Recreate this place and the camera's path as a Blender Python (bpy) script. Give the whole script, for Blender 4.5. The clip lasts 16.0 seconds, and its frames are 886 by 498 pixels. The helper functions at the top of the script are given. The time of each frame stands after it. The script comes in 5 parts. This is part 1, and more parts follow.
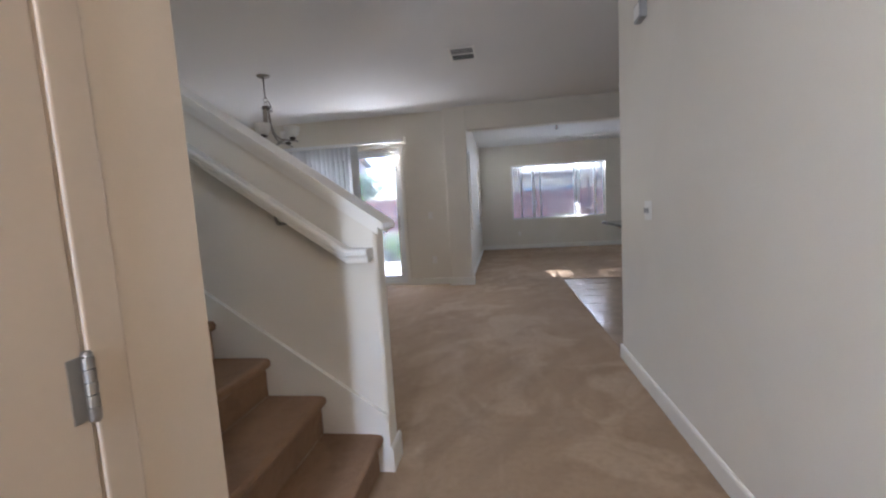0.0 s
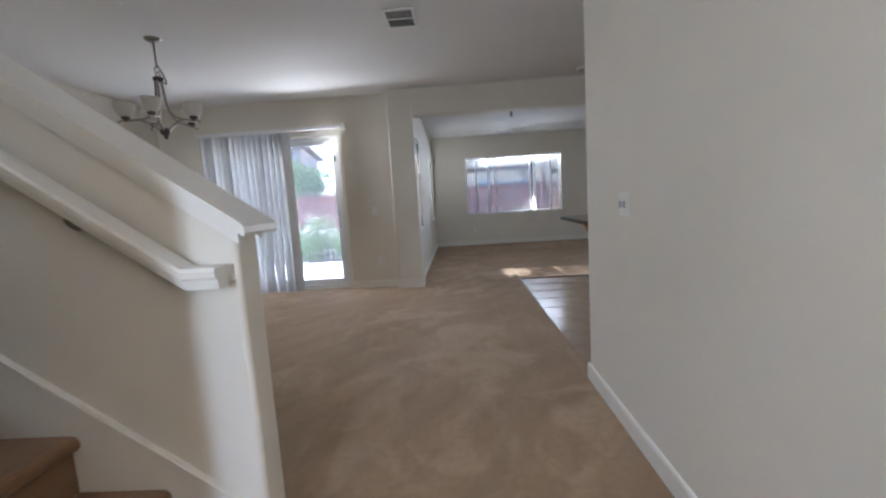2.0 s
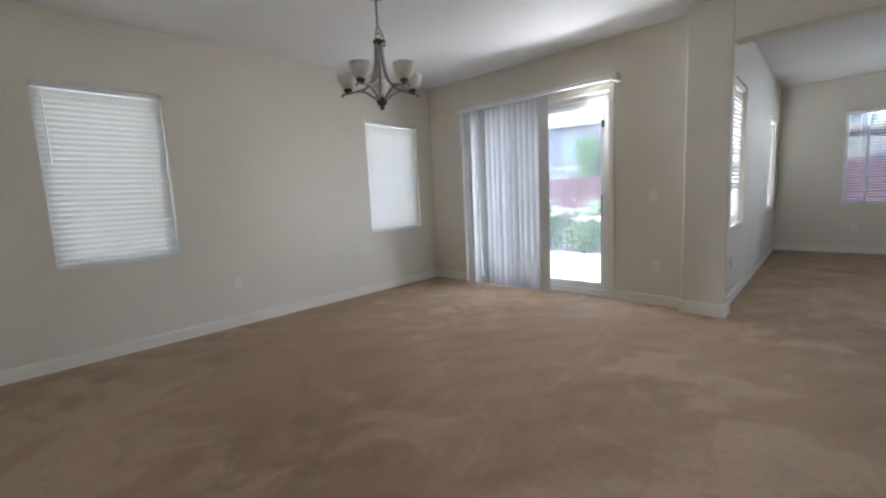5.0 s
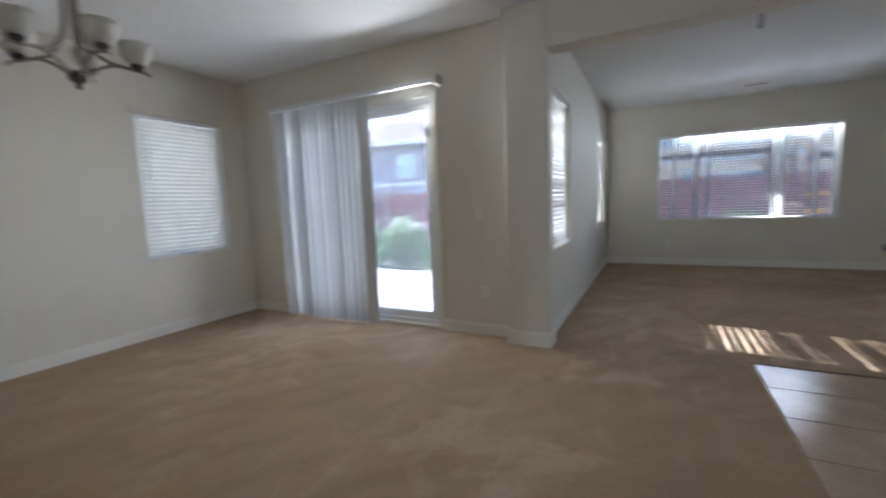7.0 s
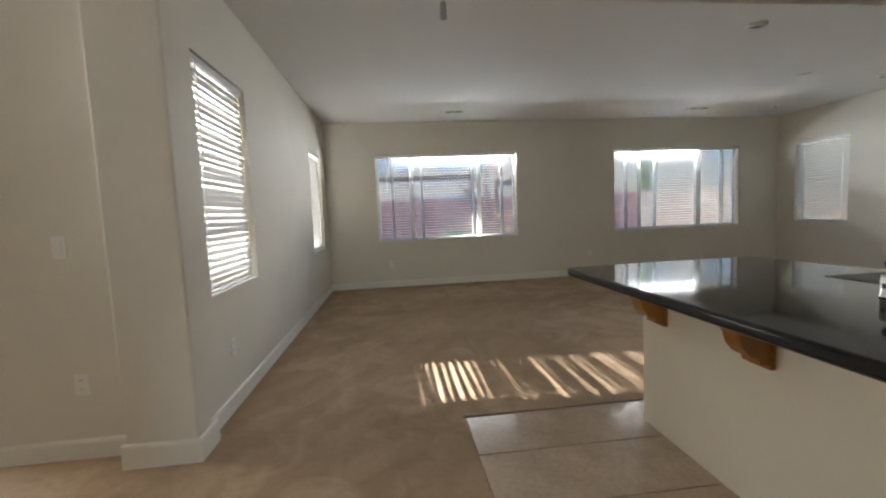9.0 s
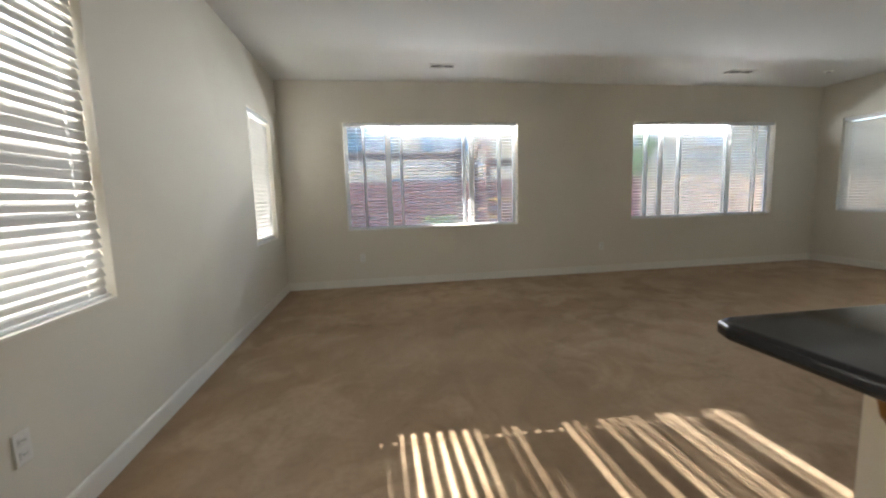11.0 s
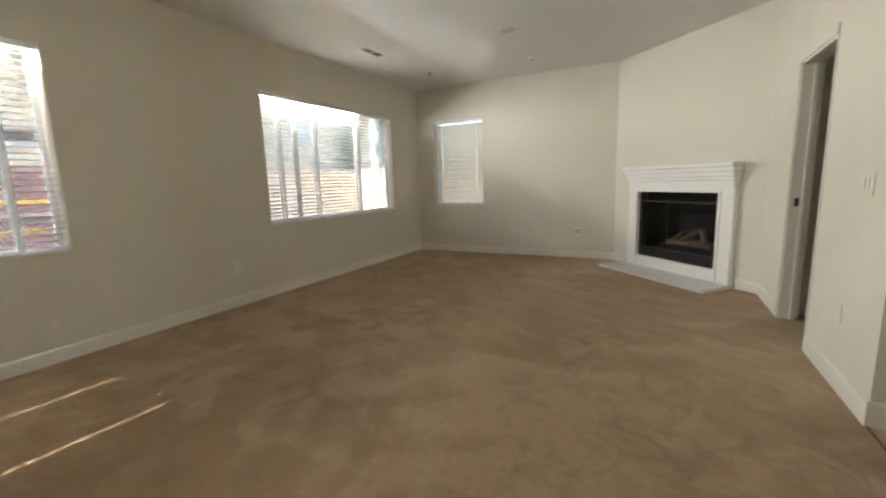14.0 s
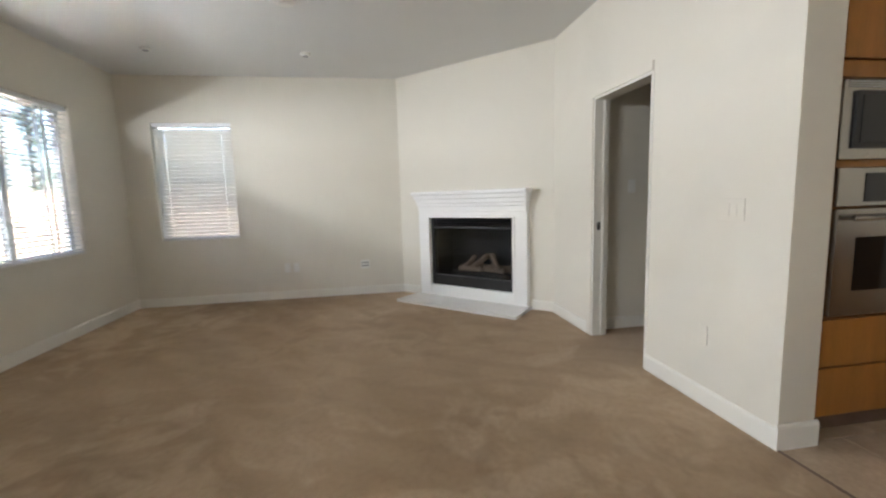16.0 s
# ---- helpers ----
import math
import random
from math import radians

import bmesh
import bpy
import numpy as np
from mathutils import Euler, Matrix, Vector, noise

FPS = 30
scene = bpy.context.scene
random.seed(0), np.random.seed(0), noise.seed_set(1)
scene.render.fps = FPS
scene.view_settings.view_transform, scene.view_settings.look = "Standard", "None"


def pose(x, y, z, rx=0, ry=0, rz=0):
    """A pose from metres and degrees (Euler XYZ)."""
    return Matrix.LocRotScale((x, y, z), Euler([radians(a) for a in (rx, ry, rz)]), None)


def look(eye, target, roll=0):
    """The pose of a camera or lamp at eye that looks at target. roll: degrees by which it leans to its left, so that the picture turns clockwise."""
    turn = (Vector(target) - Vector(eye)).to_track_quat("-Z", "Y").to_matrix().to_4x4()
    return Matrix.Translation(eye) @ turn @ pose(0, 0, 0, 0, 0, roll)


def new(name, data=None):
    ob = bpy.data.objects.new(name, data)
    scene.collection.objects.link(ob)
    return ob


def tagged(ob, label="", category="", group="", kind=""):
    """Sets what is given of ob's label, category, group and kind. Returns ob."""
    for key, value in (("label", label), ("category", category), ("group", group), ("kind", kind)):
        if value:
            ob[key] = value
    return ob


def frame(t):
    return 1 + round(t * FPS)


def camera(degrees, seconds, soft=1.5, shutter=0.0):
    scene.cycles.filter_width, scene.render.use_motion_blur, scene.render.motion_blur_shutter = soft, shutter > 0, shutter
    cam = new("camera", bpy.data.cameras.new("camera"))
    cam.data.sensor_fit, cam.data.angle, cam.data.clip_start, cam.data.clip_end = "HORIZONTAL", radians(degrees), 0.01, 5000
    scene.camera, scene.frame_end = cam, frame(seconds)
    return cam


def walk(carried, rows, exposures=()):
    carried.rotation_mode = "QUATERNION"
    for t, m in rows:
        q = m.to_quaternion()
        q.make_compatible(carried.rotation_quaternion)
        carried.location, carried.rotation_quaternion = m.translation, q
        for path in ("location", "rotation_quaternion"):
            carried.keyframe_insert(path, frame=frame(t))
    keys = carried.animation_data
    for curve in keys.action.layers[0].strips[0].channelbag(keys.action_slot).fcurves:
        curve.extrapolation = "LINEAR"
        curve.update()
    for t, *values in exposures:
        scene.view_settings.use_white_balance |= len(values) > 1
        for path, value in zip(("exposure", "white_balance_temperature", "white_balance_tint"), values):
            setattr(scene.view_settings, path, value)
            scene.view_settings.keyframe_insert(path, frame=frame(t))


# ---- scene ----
cam = camera(93.7, 16.0, soft=2.2, shutter=0.35)
PATH = [
    (0, (0.152, -0.462, 1.249), (-0.134, 1.507, 1.046), -3.4),
    (0.5, (0.129, -0.403, 1.253), (-0.018, 1.579, 1.032), -4.0),
    (1, (0.126, -0.332, 1.243), (0.073, 1.656, 1.027), -4.7),
    (1.5, (0.181, -0.124, 1.231), (0.108, 1.864, 1.025), -5.6),
    (2, (0.238, 0.174, 1.233), (0.149, 2.158, 0.993), -3.6),
    (2.5, (0.247, 0.53, 1.212), (0.081, 2.503, 0.924), -3.8),
    (3, (0.318, 0.817, 1.221), (-0.09, 2.768, 1.051), -0.7),
    (3.5, (0.357, 1.069, 1.222), (-0.405, 2.903, 0.987), -1.5),
    (4, (0.325, 1.337, 1.228), (-0.776, 2.989, 0.988), -3.0),
    (4.2, (0.319, 1.397, 1.202), (-0.949, 2.922, 0.947), -3.9),
    (6.5, (0.366, 2.342, 1.241), (-1.022, 3.76, 0.988), -2.3),
    (7, (0.442, 2.652, 1.229), (-0.47, 4.418, 1.009), -2.3),
    (7.5, (0.465, 2.948, 1.221), (0.078, 4.9, 1.015), -2.9),
    (8, (0.585, 3.202, 1.214), (0.516, 5.191, 1.017), -1.9),
    (8.5, (0.648, 3.498, 1.211), (0.778, 5.485, 1.023), -2.3),
    (8.7, (0.675, 3.634, 1.21), (0.865, 5.618, 1.043), -2.7),
    (11, (0.842, 5.124, 1.195), (1.147, 7.085, 0.948), -1.7),
    (11.5, (0.840, 5.492, 1.18), (1.429, 7.402, 0.913), -4.0),
    (12, (0.889, 5.904, 1.167), (1.706, 7.713, 0.917), -3.8),
    (12.5, (0.986, 6.252, 1.184), (2.012, 7.947, 0.912), -2.7),
    (13, (1.084, 6.57, 1.217), (2.376, 8.06, 0.885), -2.1),
    (13.5, (1.272, 6.827, 1.219), (2.785, 8.084, 0.86), -0.5),
    (14, (1.432, 7.1, 1.199), (3.183, 8.013, 0.878), -1.8),
    (14.5, (1.595, 7.392, 1.203), (3.452, 8.058, 0.876), -0.8),
    (15, (1.827, 7.54, 1.228), (3.722, 8.11, 0.941), 0.2),
    (15.5, (2.104, 7.848, 1.216), (4.083, 7.928, 0.935), -2.2),
    (16, (2.37, 7.992, 1.222), (4.331, 7.679, 0.98), -1.7),
]
# stops, kelvin and tint of the film camera as it adapts on the way
EXPOSURES = [(0.0, 5.45, 5700, 17), (1.5, 5.5, 5600, 14), (2.5, 5.5, 5650, 14), (3.5, 5.58, 5750, 14), (4.2, 5.65, 5750, 13), (6.5, 5.3, 5700, 12), (7.0, 5.2, 5600, 11), (8.0, 5.35, 6000, 10), (8.7, 5.5, 6450, 11), (11.0, 5.72, 6550, 10), (12.0, 5.97, 6500, 8), (12.5, 6.05, 6550, 8), (13.5, 5.95, 7300, 10), (14.5, 6.1, 7200, 10), (15.0, 6.15, 6650, 10), (16.0, 6.3, 6500, 12)]
walk(cam, [(t, look(eye, target, roll)) for t, eye, target, roll in PATH], EXPOSURES)

# ---- world and sun ----
SUN_EL, SUN_SLOPE = 33.5, -0.06
world = bpy.data.worlds.new("sky")
scene.world = world
world.use_nodes = True
wn = world.node_tree
sky = wn.nodes.new("ShaderNodeTexSky")
sky.sky_type = "NISHITA"
sky.sun_disc = False
sky.sun_elevation = radians(SUN_EL)
# the sun stands in the west, a little to the north
sky.sun_rotation = math.atan2(-1.0, -SUN_SLOPE)
wn.links.new(sky.outputs[0], wn.nodes["Background"].inputs[0])
wn.nodes["Background"].inputs[1].default_value = 0.15
sun_data = bpy.data.lights.new("sun", "SUN")
sun_data.energy, sun_data.angle, sun_data.color = 4.5, radians(0.53), (1.0, 0.96, 0.90)
sun = new("sun", sun_data)
_h = math.hypot(1, SUN_SLOPE)
sun.matrix_world = look((-30, 10, 30), (-30 + 1, 10 + SUN_SLOPE, 30 - _h * math.tan(radians(SUN_EL))))


def opening_lamp(name, x, y, z, turn, width, height, watts, color=(0.90, 0.95, 1.0), dip=0):
    """An added area lamp for the sky's light in an opening, shining along local -z after the turn about z."""
    d = bpy.data.lights.new(name, "AREA")
    d.shape, d.size, d.size_y, d.energy, d.color = "RECTANGLE", width, height, watts, color
    ob = new(name, d)
    ob.matrix_world = pose(x, y, z, 90 - dip, 0, turn)
    return ob


# lamps standing in for daylight under the head rails of the two wide windows, in the patio door behind the drawn vanes
# and at its head, in an added entry slot and in an inferred upper stair window
opening_lamp("skylight_window_1", 1.75, 11.036, 2.122, 180, 1.9, 0.055, 1.8, dip=14)
opening_lamp("skylight_window_2", 5.55, 11.036, 2.122, 180, 1.6, 0.055, 1.9, dip=14)
opening_lamp("skylight_patio_door", -2.69, 6.172, 1.13, 180, 0.95, 2.0, 0.2, (1.0, 0.98, 0.94))
opening_lamp("skylight_patio_head", -1.75, 6.172, 2.10, 200, 0.5, 0.05, 0.70, (1.0, 0.97, 0.91), 18)
# lamps added behind the closed dining room blinds to brighten them
opening_lamp("skylight_window_6", -4.118, 2.35, 1.5, -90, 0.74, 1.3, 0.1, (1.0, 0.97, 0.92))
opening_lamp("skylight_window_7", -4.118, 5.405, 1.5, -90, 0.78, 1.3, 0.1, (1.0, 0.97, 0.92))
# cool fill for the hall, standing in an unseen, added slot
opening_lamp("fill_entry", -0.345, -1.61, 1.45, 0, 0.14, 1.0, 0.75, (0.84, 0.91, 1.0))
opening_lamp("skylight_stair_window", -2.5, 0.285, 3.8, 0, 0.5, 0.4, 0.36, (0.76, 0.86, 1.0), 50)
# the warm entry ceiling light, behind the start of the walk
bulb = bpy.data.lights.new("entry_bulb", "AREA")
bulb.shape, bulb.size, bulb.energy, bulb.color = "DISK", 0.2, 0.17, (1.0, 0.76, 0.52)
new("entry_bulb", bulb).matrix_world = pose(0.3, -0.95, 2.645)


# ---- materials ----
def mat(name, color, rough=0.6, metal=0.0, var=0.08, scale=6.0, grain=120.0, bump=0.05, random=0.0, stretch=(1, 1, 1), spec=0.5, stain=None, stain_scale=1.5, island=False):
    m = bpy.data.materials.new(name)
    m.use_nodes = True
    nt = m.node_tree
    b = nt.nodes["Principled BSDF"]
    b.inputs["Roughness"].default_value, b.inputs["Metallic"].default_value = rough, metal
    b.inputs["Specular IOR Level"].default_value = spec
    co = nt.nodes.new("ShaderNodeTexCoord")
    mp = nt.nodes.new("ShaderNodeMapping")
    mp.inputs["Scale"].default_value = stretch
    nt.links.new(co.outputs["Object"], mp.inputs[0])
    n1, n2 = nt.nodes.new("ShaderNodeTexNoise"), nt.nodes.new("ShaderNodeTexNoise")
    n1.inputs["Scale"].default_value, n1.inputs["Detail"].default_value = scale, 5
    n2.inputs["Scale"].default_value, n2.inputs["Detail"].default_value = grain, 3
    for n in (n1, n2):
        nt.links.new(mp.outputs[0], n.inputs["Vector"])
    mix = nt.nodes.new("ShaderNodeMix")
    mix.data_type = "RGBA"
    mix.inputs["A"].default_value = (*[max(0, c * (1 - var)) for c in color], 1)
    mix.inputs["B"].default_value = (*[min(1, c * (1 + var)) for c in color], 1)
    add = nt.nodes.new("ShaderNodeMath")
    add.operation = "MULTIPLY_ADD"
    add.inputs[1].default_value, add.inputs[2].default_value = 0.45, 0.0
    nt.links.new(n2.outputs[0], add.inputs[0])
    add2 = nt.nodes.new("ShaderNodeMath")
    add2.operation = "MULTIPLY_ADD"
    add2.inputs[1].default_value = 0.75
    nt.links.new(n1.outputs[0], add2.inputs[0])
    nt.links.new(add.outputs[0], add2.inputs[2])
    ctr = nt.nodes.new("ShaderNodeMapRange")
    ctr.inputs["From Min"].default_value, ctr.inputs["From Max"].default_value = 0.3, 0.9
    nt.links.new(add2.outputs[0], ctr.inputs["Value"])
    nt.links.new(ctr.outputs[0], mix.inputs["Factor"])
    out = mix.outputs["Result"]
    if random or island:
        src = nt.nodes.new("ShaderNodeNewGeometry" if island else "ShaderNodeObjectInfo")
        hsv = nt.nodes.new("ShaderNodeHueSaturation")
        mr = nt.nodes.new("ShaderNodeMapRange")
        mr.inputs["To Min"].default_value, mr.inputs["To Max"].default_value = 1 - random, 1 + random
        nt.links.new(src.outputs["Random Per Island" if island else "Random"], mr.inputs["Value"])
        nt.links.new(mr.outputs[0], hsv.inputs["Value"])
        nt.links.new(out, hsv.inputs["Color"])
        out = hsv.outputs[0]
    if stain:
        n3 = nt.nodes.new("ShaderNodeTexNoise")
        n3.inputs["Scale"].default_value, n3.inputs["Detail"].default_value, n3.inputs["Distortion"].default_value = stain_scale, 7, 0.6
        nt.links.new(co.outputs["Object"], n3.inputs["Vector"])
        r3 = nt.nodes.new("ShaderNodeMapRange")
        r3.inputs["From Min"].default_value, r3.inputs["From Max"].default_value = 0.52, 0.68
        nt.links.new(n3.outputs[0], r3.inputs["Value"])
        mx = nt.nodes.new("ShaderNodeMix")
        mx.data_type = "RGBA"
        mx.inputs["B"].default_value = (*stain, 1)
        nt.links.new(out, mx.inputs["A"])
        nt.links.new(r3.outputs[0], mx.inputs["Factor"])
        out = mx.outputs["Result"]
    nt.links.new(out, b.inputs["Base Color"])
    if bump:
        bp = nt.nodes.new("ShaderNodeBump")
        bp.inputs["Strength"].default_value, bp.inputs["Distance"].default_value = bump, 0.01
        nt.links.new(n2.outputs[0], bp.inputs["Height"])
        nt.links.new(bp.outputs[0], b.inputs["Normal"])
    return m


def carpet_material(name, base, light, dark):
    """Cut-pile carpet: fine tufts, footprints, vacuum streaks and worn patches."""
    m = bpy.data.materials.new(name)
    m.use_nodes = True
    nt = m.node_tree
    b = nt.nodes["Principled BSDF"]
    b.inputs["Roughness"].default_value = 0.95
    b.inputs["Specular IOR Level"].default_value = 0.1
    b.inputs["Sheen Weight"].default_value = 0.12
    co = nt.nodes.new("ShaderNodeTexCoord")

    def noise_of(scale, detail, stretch=(1, 1, 1), turn=0.0, distort=0.0):
        mp = nt.nodes.new("ShaderNodeMapping")
        mp.inputs["Scale"].default_value = stretch
        mp.inputs["Rotation"].default_value = (0, 0, turn)
        n = nt.nodes.new("ShaderNodeTexNoise")
        n.inputs["Scale"].default_value, n.inputs["Detail"].default_value, n.inputs["Distortion"].default_value = scale, detail, distort
        nt.links.new(co.outputs["Object"], mp.inputs[0])
        nt.links.new(mp.outputs[0], n.inputs["Vector"])
        return n.outputs[0]

    def layer(under, color, fac, lo, hi, amount):
        r = nt.nodes.new("ShaderNodeMapRange")
        r.inputs["From Min"].default_value, r.inputs["From Max"].default_value, r.inputs["To Max"].default_value = lo, hi, amount
        nt.links.new(fac, r.inputs["Value"])
        x = nt.nodes.new("ShaderNodeMix")
        x.data_type = "RGBA"
        x.inputs["B"].default_value = (*color, 1)
        if isinstance(under, tuple):
            x.inputs["A"].default_value = (*under, 1)
        else:
            nt.links.new(under, x.inputs["A"])
        nt.links.new(r.outputs[0], x.inputs["Factor"])
        return x.outputs["Result"]

    def swaths(scale, turn, distort):
        mp, wv = nt.nodes.new("ShaderNodeMapping"), nt.nodes.new("ShaderNodeTexWave")
        mp.inputs["Rotation"].default_value = (0, 0, turn)
        wv.inputs["Scale"].default_value, wv.inputs["Distortion"].default_value = scale, distort
        wv.inputs["Detail"].default_value, wv.inputs["Detail Scale"].default_value = 3, 0.6
        nt.links.new(co.outputs["Object"], mp.inputs[0])
        nt.links.new(mp.outputs[0], wv.inputs["Vector"])
        return wv.outputs["Fac"]

    def times(a, b):
        x = nt.nodes.new("ShaderNodeMath")
        x.operation = "MULTIPLY"
        nt.links.new(a, x.inputs[0])
        nt.links.new(b, x.inputs[1])
        return x.outputs[0]

    tuft = noise_of(260, 2)
    c = layer(base, light, noise_of(0.7, 5, distort=0.8), 0.42, 0.66, 0.4)
    c = layer(c, dark, noise_of(1.3, 6, distort=1.2), 0.5, 0.72, 0.34)
    c = layer(c, light, times(swaths(0.75, 0.95, 2.2), noise_of(0.5, 2)), 0.3, 0.6, 0.2)
    c = layer(c, dark, times(swaths(1.1, 0.55, 2.6), noise_of(0.45, 2, (1, 1, 1), 1.0)), 0.34, 0.6, 0.18)
    c = layer(c, light, noise_of(2.6, 3, (2.6, 0.35, 1), 0.35), 0.54, 0.66, 0.2)
    c = layer(c, light, times(noise_of(2.1, 7, distort=1.2), noise_of(0.42, 2)), 0.25, 0.32, 0.6)
    c = layer(c, dark, times(noise_of(3.4, 6, distort=1.0), noise_of(0.36, 2, (1, 1, 1), 2.0)), 0.28, 0.35, 0.36)
    c = layer(c, dark, noise_of(28, 3), 0.45, 0.8, 0.3)
    c = layer(c, dark, tuft, 0.4, 0.75, 0.5)
    nt.links.new(c, b.inputs["Base Color"])
    bp = nt.nodes.new("ShaderNodeBump")
    bp.inputs["Strength"].default_value, bp.inputs["Distance"].default_value = 0.5, 0.006
    nt.links.new(tuft, bp.inputs["Height"])
    nt.links.new(bp.outputs[0], b.inputs["Normal"])
    return m


def glass_material(name, tint=(0.96, 0.98, 0.98), veil=0.0):
    """Tinted clear glass; the last argument scatters a share of light as painted-in glare."""
    m = bpy.data.materials.new(name)
    m.use_nodes = True
    nt = m.node_tree
    nt.nodes.remove(nt.nodes["Principled BSDF"])
    t, g, w, p, f, x = (nt.nodes.new("ShaderNode" + k) for k in ("BsdfTransparent", "BsdfGlossy", "LayerWeight", "Math", "Math", "MixShader"))
    t.inputs[0].default_value = (*tint, 1)
    g.inputs["Roughness"].default_value = 0.02
    p.operation, f.operation = "POWER", "MULTIPLY_ADD"
    p.inputs[1].default_value, f.inputs[1].default_value, f.inputs[2].default_value = 5.0, 0.9, 0.03
    w.inputs[0].default_value = 0.5
    nt.links.new(w.outputs["Facing"], p.inputs[0])
    nt.links.new(p.outputs[0], f.inputs[0])
    nt.links.new(f.outputs[0], x.inputs[0])
    nt.links.new(t.outputs[0], x.inputs[1])
    nt.links.new(g.outputs[0], x.inputs[2])
    if veil:
        d, y = nt.nodes.new("ShaderNodeBsdfTranslucent"), nt.nodes.new("ShaderNodeMixShader")
        d.inputs[0].default_value = (0.86, 0.9, 0.95, 1)
        y.inputs[0].default_value = veil
        nt.links.new(x.outputs[0], y.inputs[1])
        nt.links.new(d.outputs[0], y.inputs[2])
        nt.links.new(y.outputs[0], nt.nodes["Material Output"].inputs[0])
    else:
        nt.links.new(x.outputs[0], nt.nodes["Material Output"].inputs[0])
    return m


def thin_material(name, color, through_share=0.35, rough=0.5, random=0.0):
    """Thin plastic, frosted glass or leaf that lets some light through."""
    m = mat(name, color, rough, var=0.03, bump=0.0, random=random, spec=0.35)
    nt = m.node_tree
    b = nt.nodes["Principled BSDF"]
    t, x = nt.nodes.new("ShaderNodeBsdfTranslucent"), nt.nodes.new("ShaderNodeMixShader")
    src = b.inputs["Base Color"].links[0].from_socket
    nt.links.new(src, t.inputs[0])
    x.inputs[0].default_value = through_share
    nt.links.new(b.outputs[0], x.inputs[1])
    nt.links.new(t.outputs[0], x.inputs[2])
    nt.links.new(x.outputs[0], nt.nodes["Material Output"].inputs[0])
    return m


WALL = mat("wall_paint", (0.725, 0.685, 0.595), 0.65, var=0.025, scale=1.2, grain=160, bump=0.06, spec=0.3, stain=(0.685, 0.645, 0.555), stain_scale=0.8)
CEIL = mat("ceiling_paint", (0.75, 0.745, 0.725), 0.8, var=0.02, scale=1.5, grain=90, bump=0.12, spec=0.2)
# wall paint made paler, so the half wall looks lit from the west
BARLIT = mat("brightened_bar_wall", (0.84, 0.77, 0.63), 0.55, var=0.025, scale=1.2, grain=160, bump=0.05, spec=0.3)
MANTEL = mat("mantel_paint", (0.87, 0.86, 0.835), 0.4, var=0.02, scale=4, grain=60, bump=0.01)
TRIM = mat("trim_paint", (0.79, 0.765, 0.695), 0.4, var=0.02, scale=4, grain=60, bump=0.01)
WHITE = mat("white_vinyl", (0.78, 0.79, 0.79), 0.35, var=0.02, bump=0.0)
# wall paint with the entry's warm light mixed into the colour
WARMENTRY = mat("warm_lit_entry_wall", (0.60, 0.50, 0.375), 0.6, var=0.03, scale=1.4, grain=140, bump=0.05, spec=0.3)
# tan, darker and warmer than the trim colour
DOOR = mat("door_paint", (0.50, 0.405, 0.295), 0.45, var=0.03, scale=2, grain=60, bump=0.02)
CARPET = carpet_material("brown_carpet", (0.385, 0.264, 0.155), (0.55, 0.41, 0.27), (0.225, 0.148, 0.082))
# the floor carpet again, with the stairs' dimness put into its colours
DIMCARPET = carpet_material("dimmed_stair_carpet", (0.29, 0.172, 0.094), (0.39, 0.25, 0.15), (0.14, 0.08, 0.042))
TILE = mat("beige_tile", (0.44, 0.335, 0.235), 0.16, var=0.22, scale=5, grain=40, bump=0.03, random=0.06)
GROUT = mat("grout", (0.30, 0.235, 0.17), 0.9, var=0.15)
GRANITE = mat("black_granite", (0.012, 0.012, 0.014), 0.06, var=0.6, scale=60, grain=300, bump=0.0, spec=0.6)
OAK = mat("honey_oak", (0.36, 0.15, 0.028), 0.4, var=0.2, scale=3, grain=30, bump=0.05, stretch=(6, 6, 0.8), random=0.05)
STEEL = mat("stainless_steel", (0.42, 0.40, 0.37), 0.26, 1.0, var=0.04, grain=300, bump=0.02)
NICKEL = mat("brushed_nickel", (0.36, 0.34, 0.31), 0.32, 1.0, var=0.06, bump=0.0)
BRONZE = mat("dark_metal", (0.10, 0.09, 0.08), 0.4, 0.8, var=0.1, bump=0.0)
BLACK = mat("black_enamel", (0.012, 0.012, 0.013), 0.35, var=0.2, bump=0.0)
BLACKGLASS = mat("black_glass", (0.01, 0.01, 0.011), 0.05, var=0.1, bump=0.0)
SOOT = mat("fire_lining", (0.035, 0.035, 0.035), 0.9, var=0.3, scale=12)
LOG = mat("ceramic_log", (0.34, 0.26, 0.19), 0.9, var=0.45, scale=14, grain=60, bump=0.4)
# the tints dim the bright outdoors in the glass colour, window by window
GLASS = glass_material("window_glass", (0.225, 0.225, 0.23), 0.013)
GLASSDOOR = glass_material("patio_door_glass", (0.30, 0.31, 0.325), 0.015)
GLASSWEST = glass_material("clear_window_glass", (0.46, 0.465, 0.47), 0.012)
FIREGLASS = glass_material("fire_glass", (0.68, 0.69, 0.71))
SLAT = thin_material("blind_slat", (0.66, 0.65, 0.62), 0.03)
# two brighter copies of the slat, paler and more translucent to look lit
EASTSLAT = thin_material("lit_east_slat", (0.84, 0.82, 0.77), 0.5)
LITSLAT = thin_material("lit_blind_slat", (0.80, 0.79, 0.76), 0.42)
VANE = thin_material("blind_vane", (0.60, 0.61, 0.61), 0.10, random=0.14)
TAPE = thin_material("ladder_cloth", (0.80, 0.82, 0.82), 0.6, 0.8)
SHADE = thin_material("frosted_shade", (0.84, 0.83, 0.79), 0.55, 0.35)
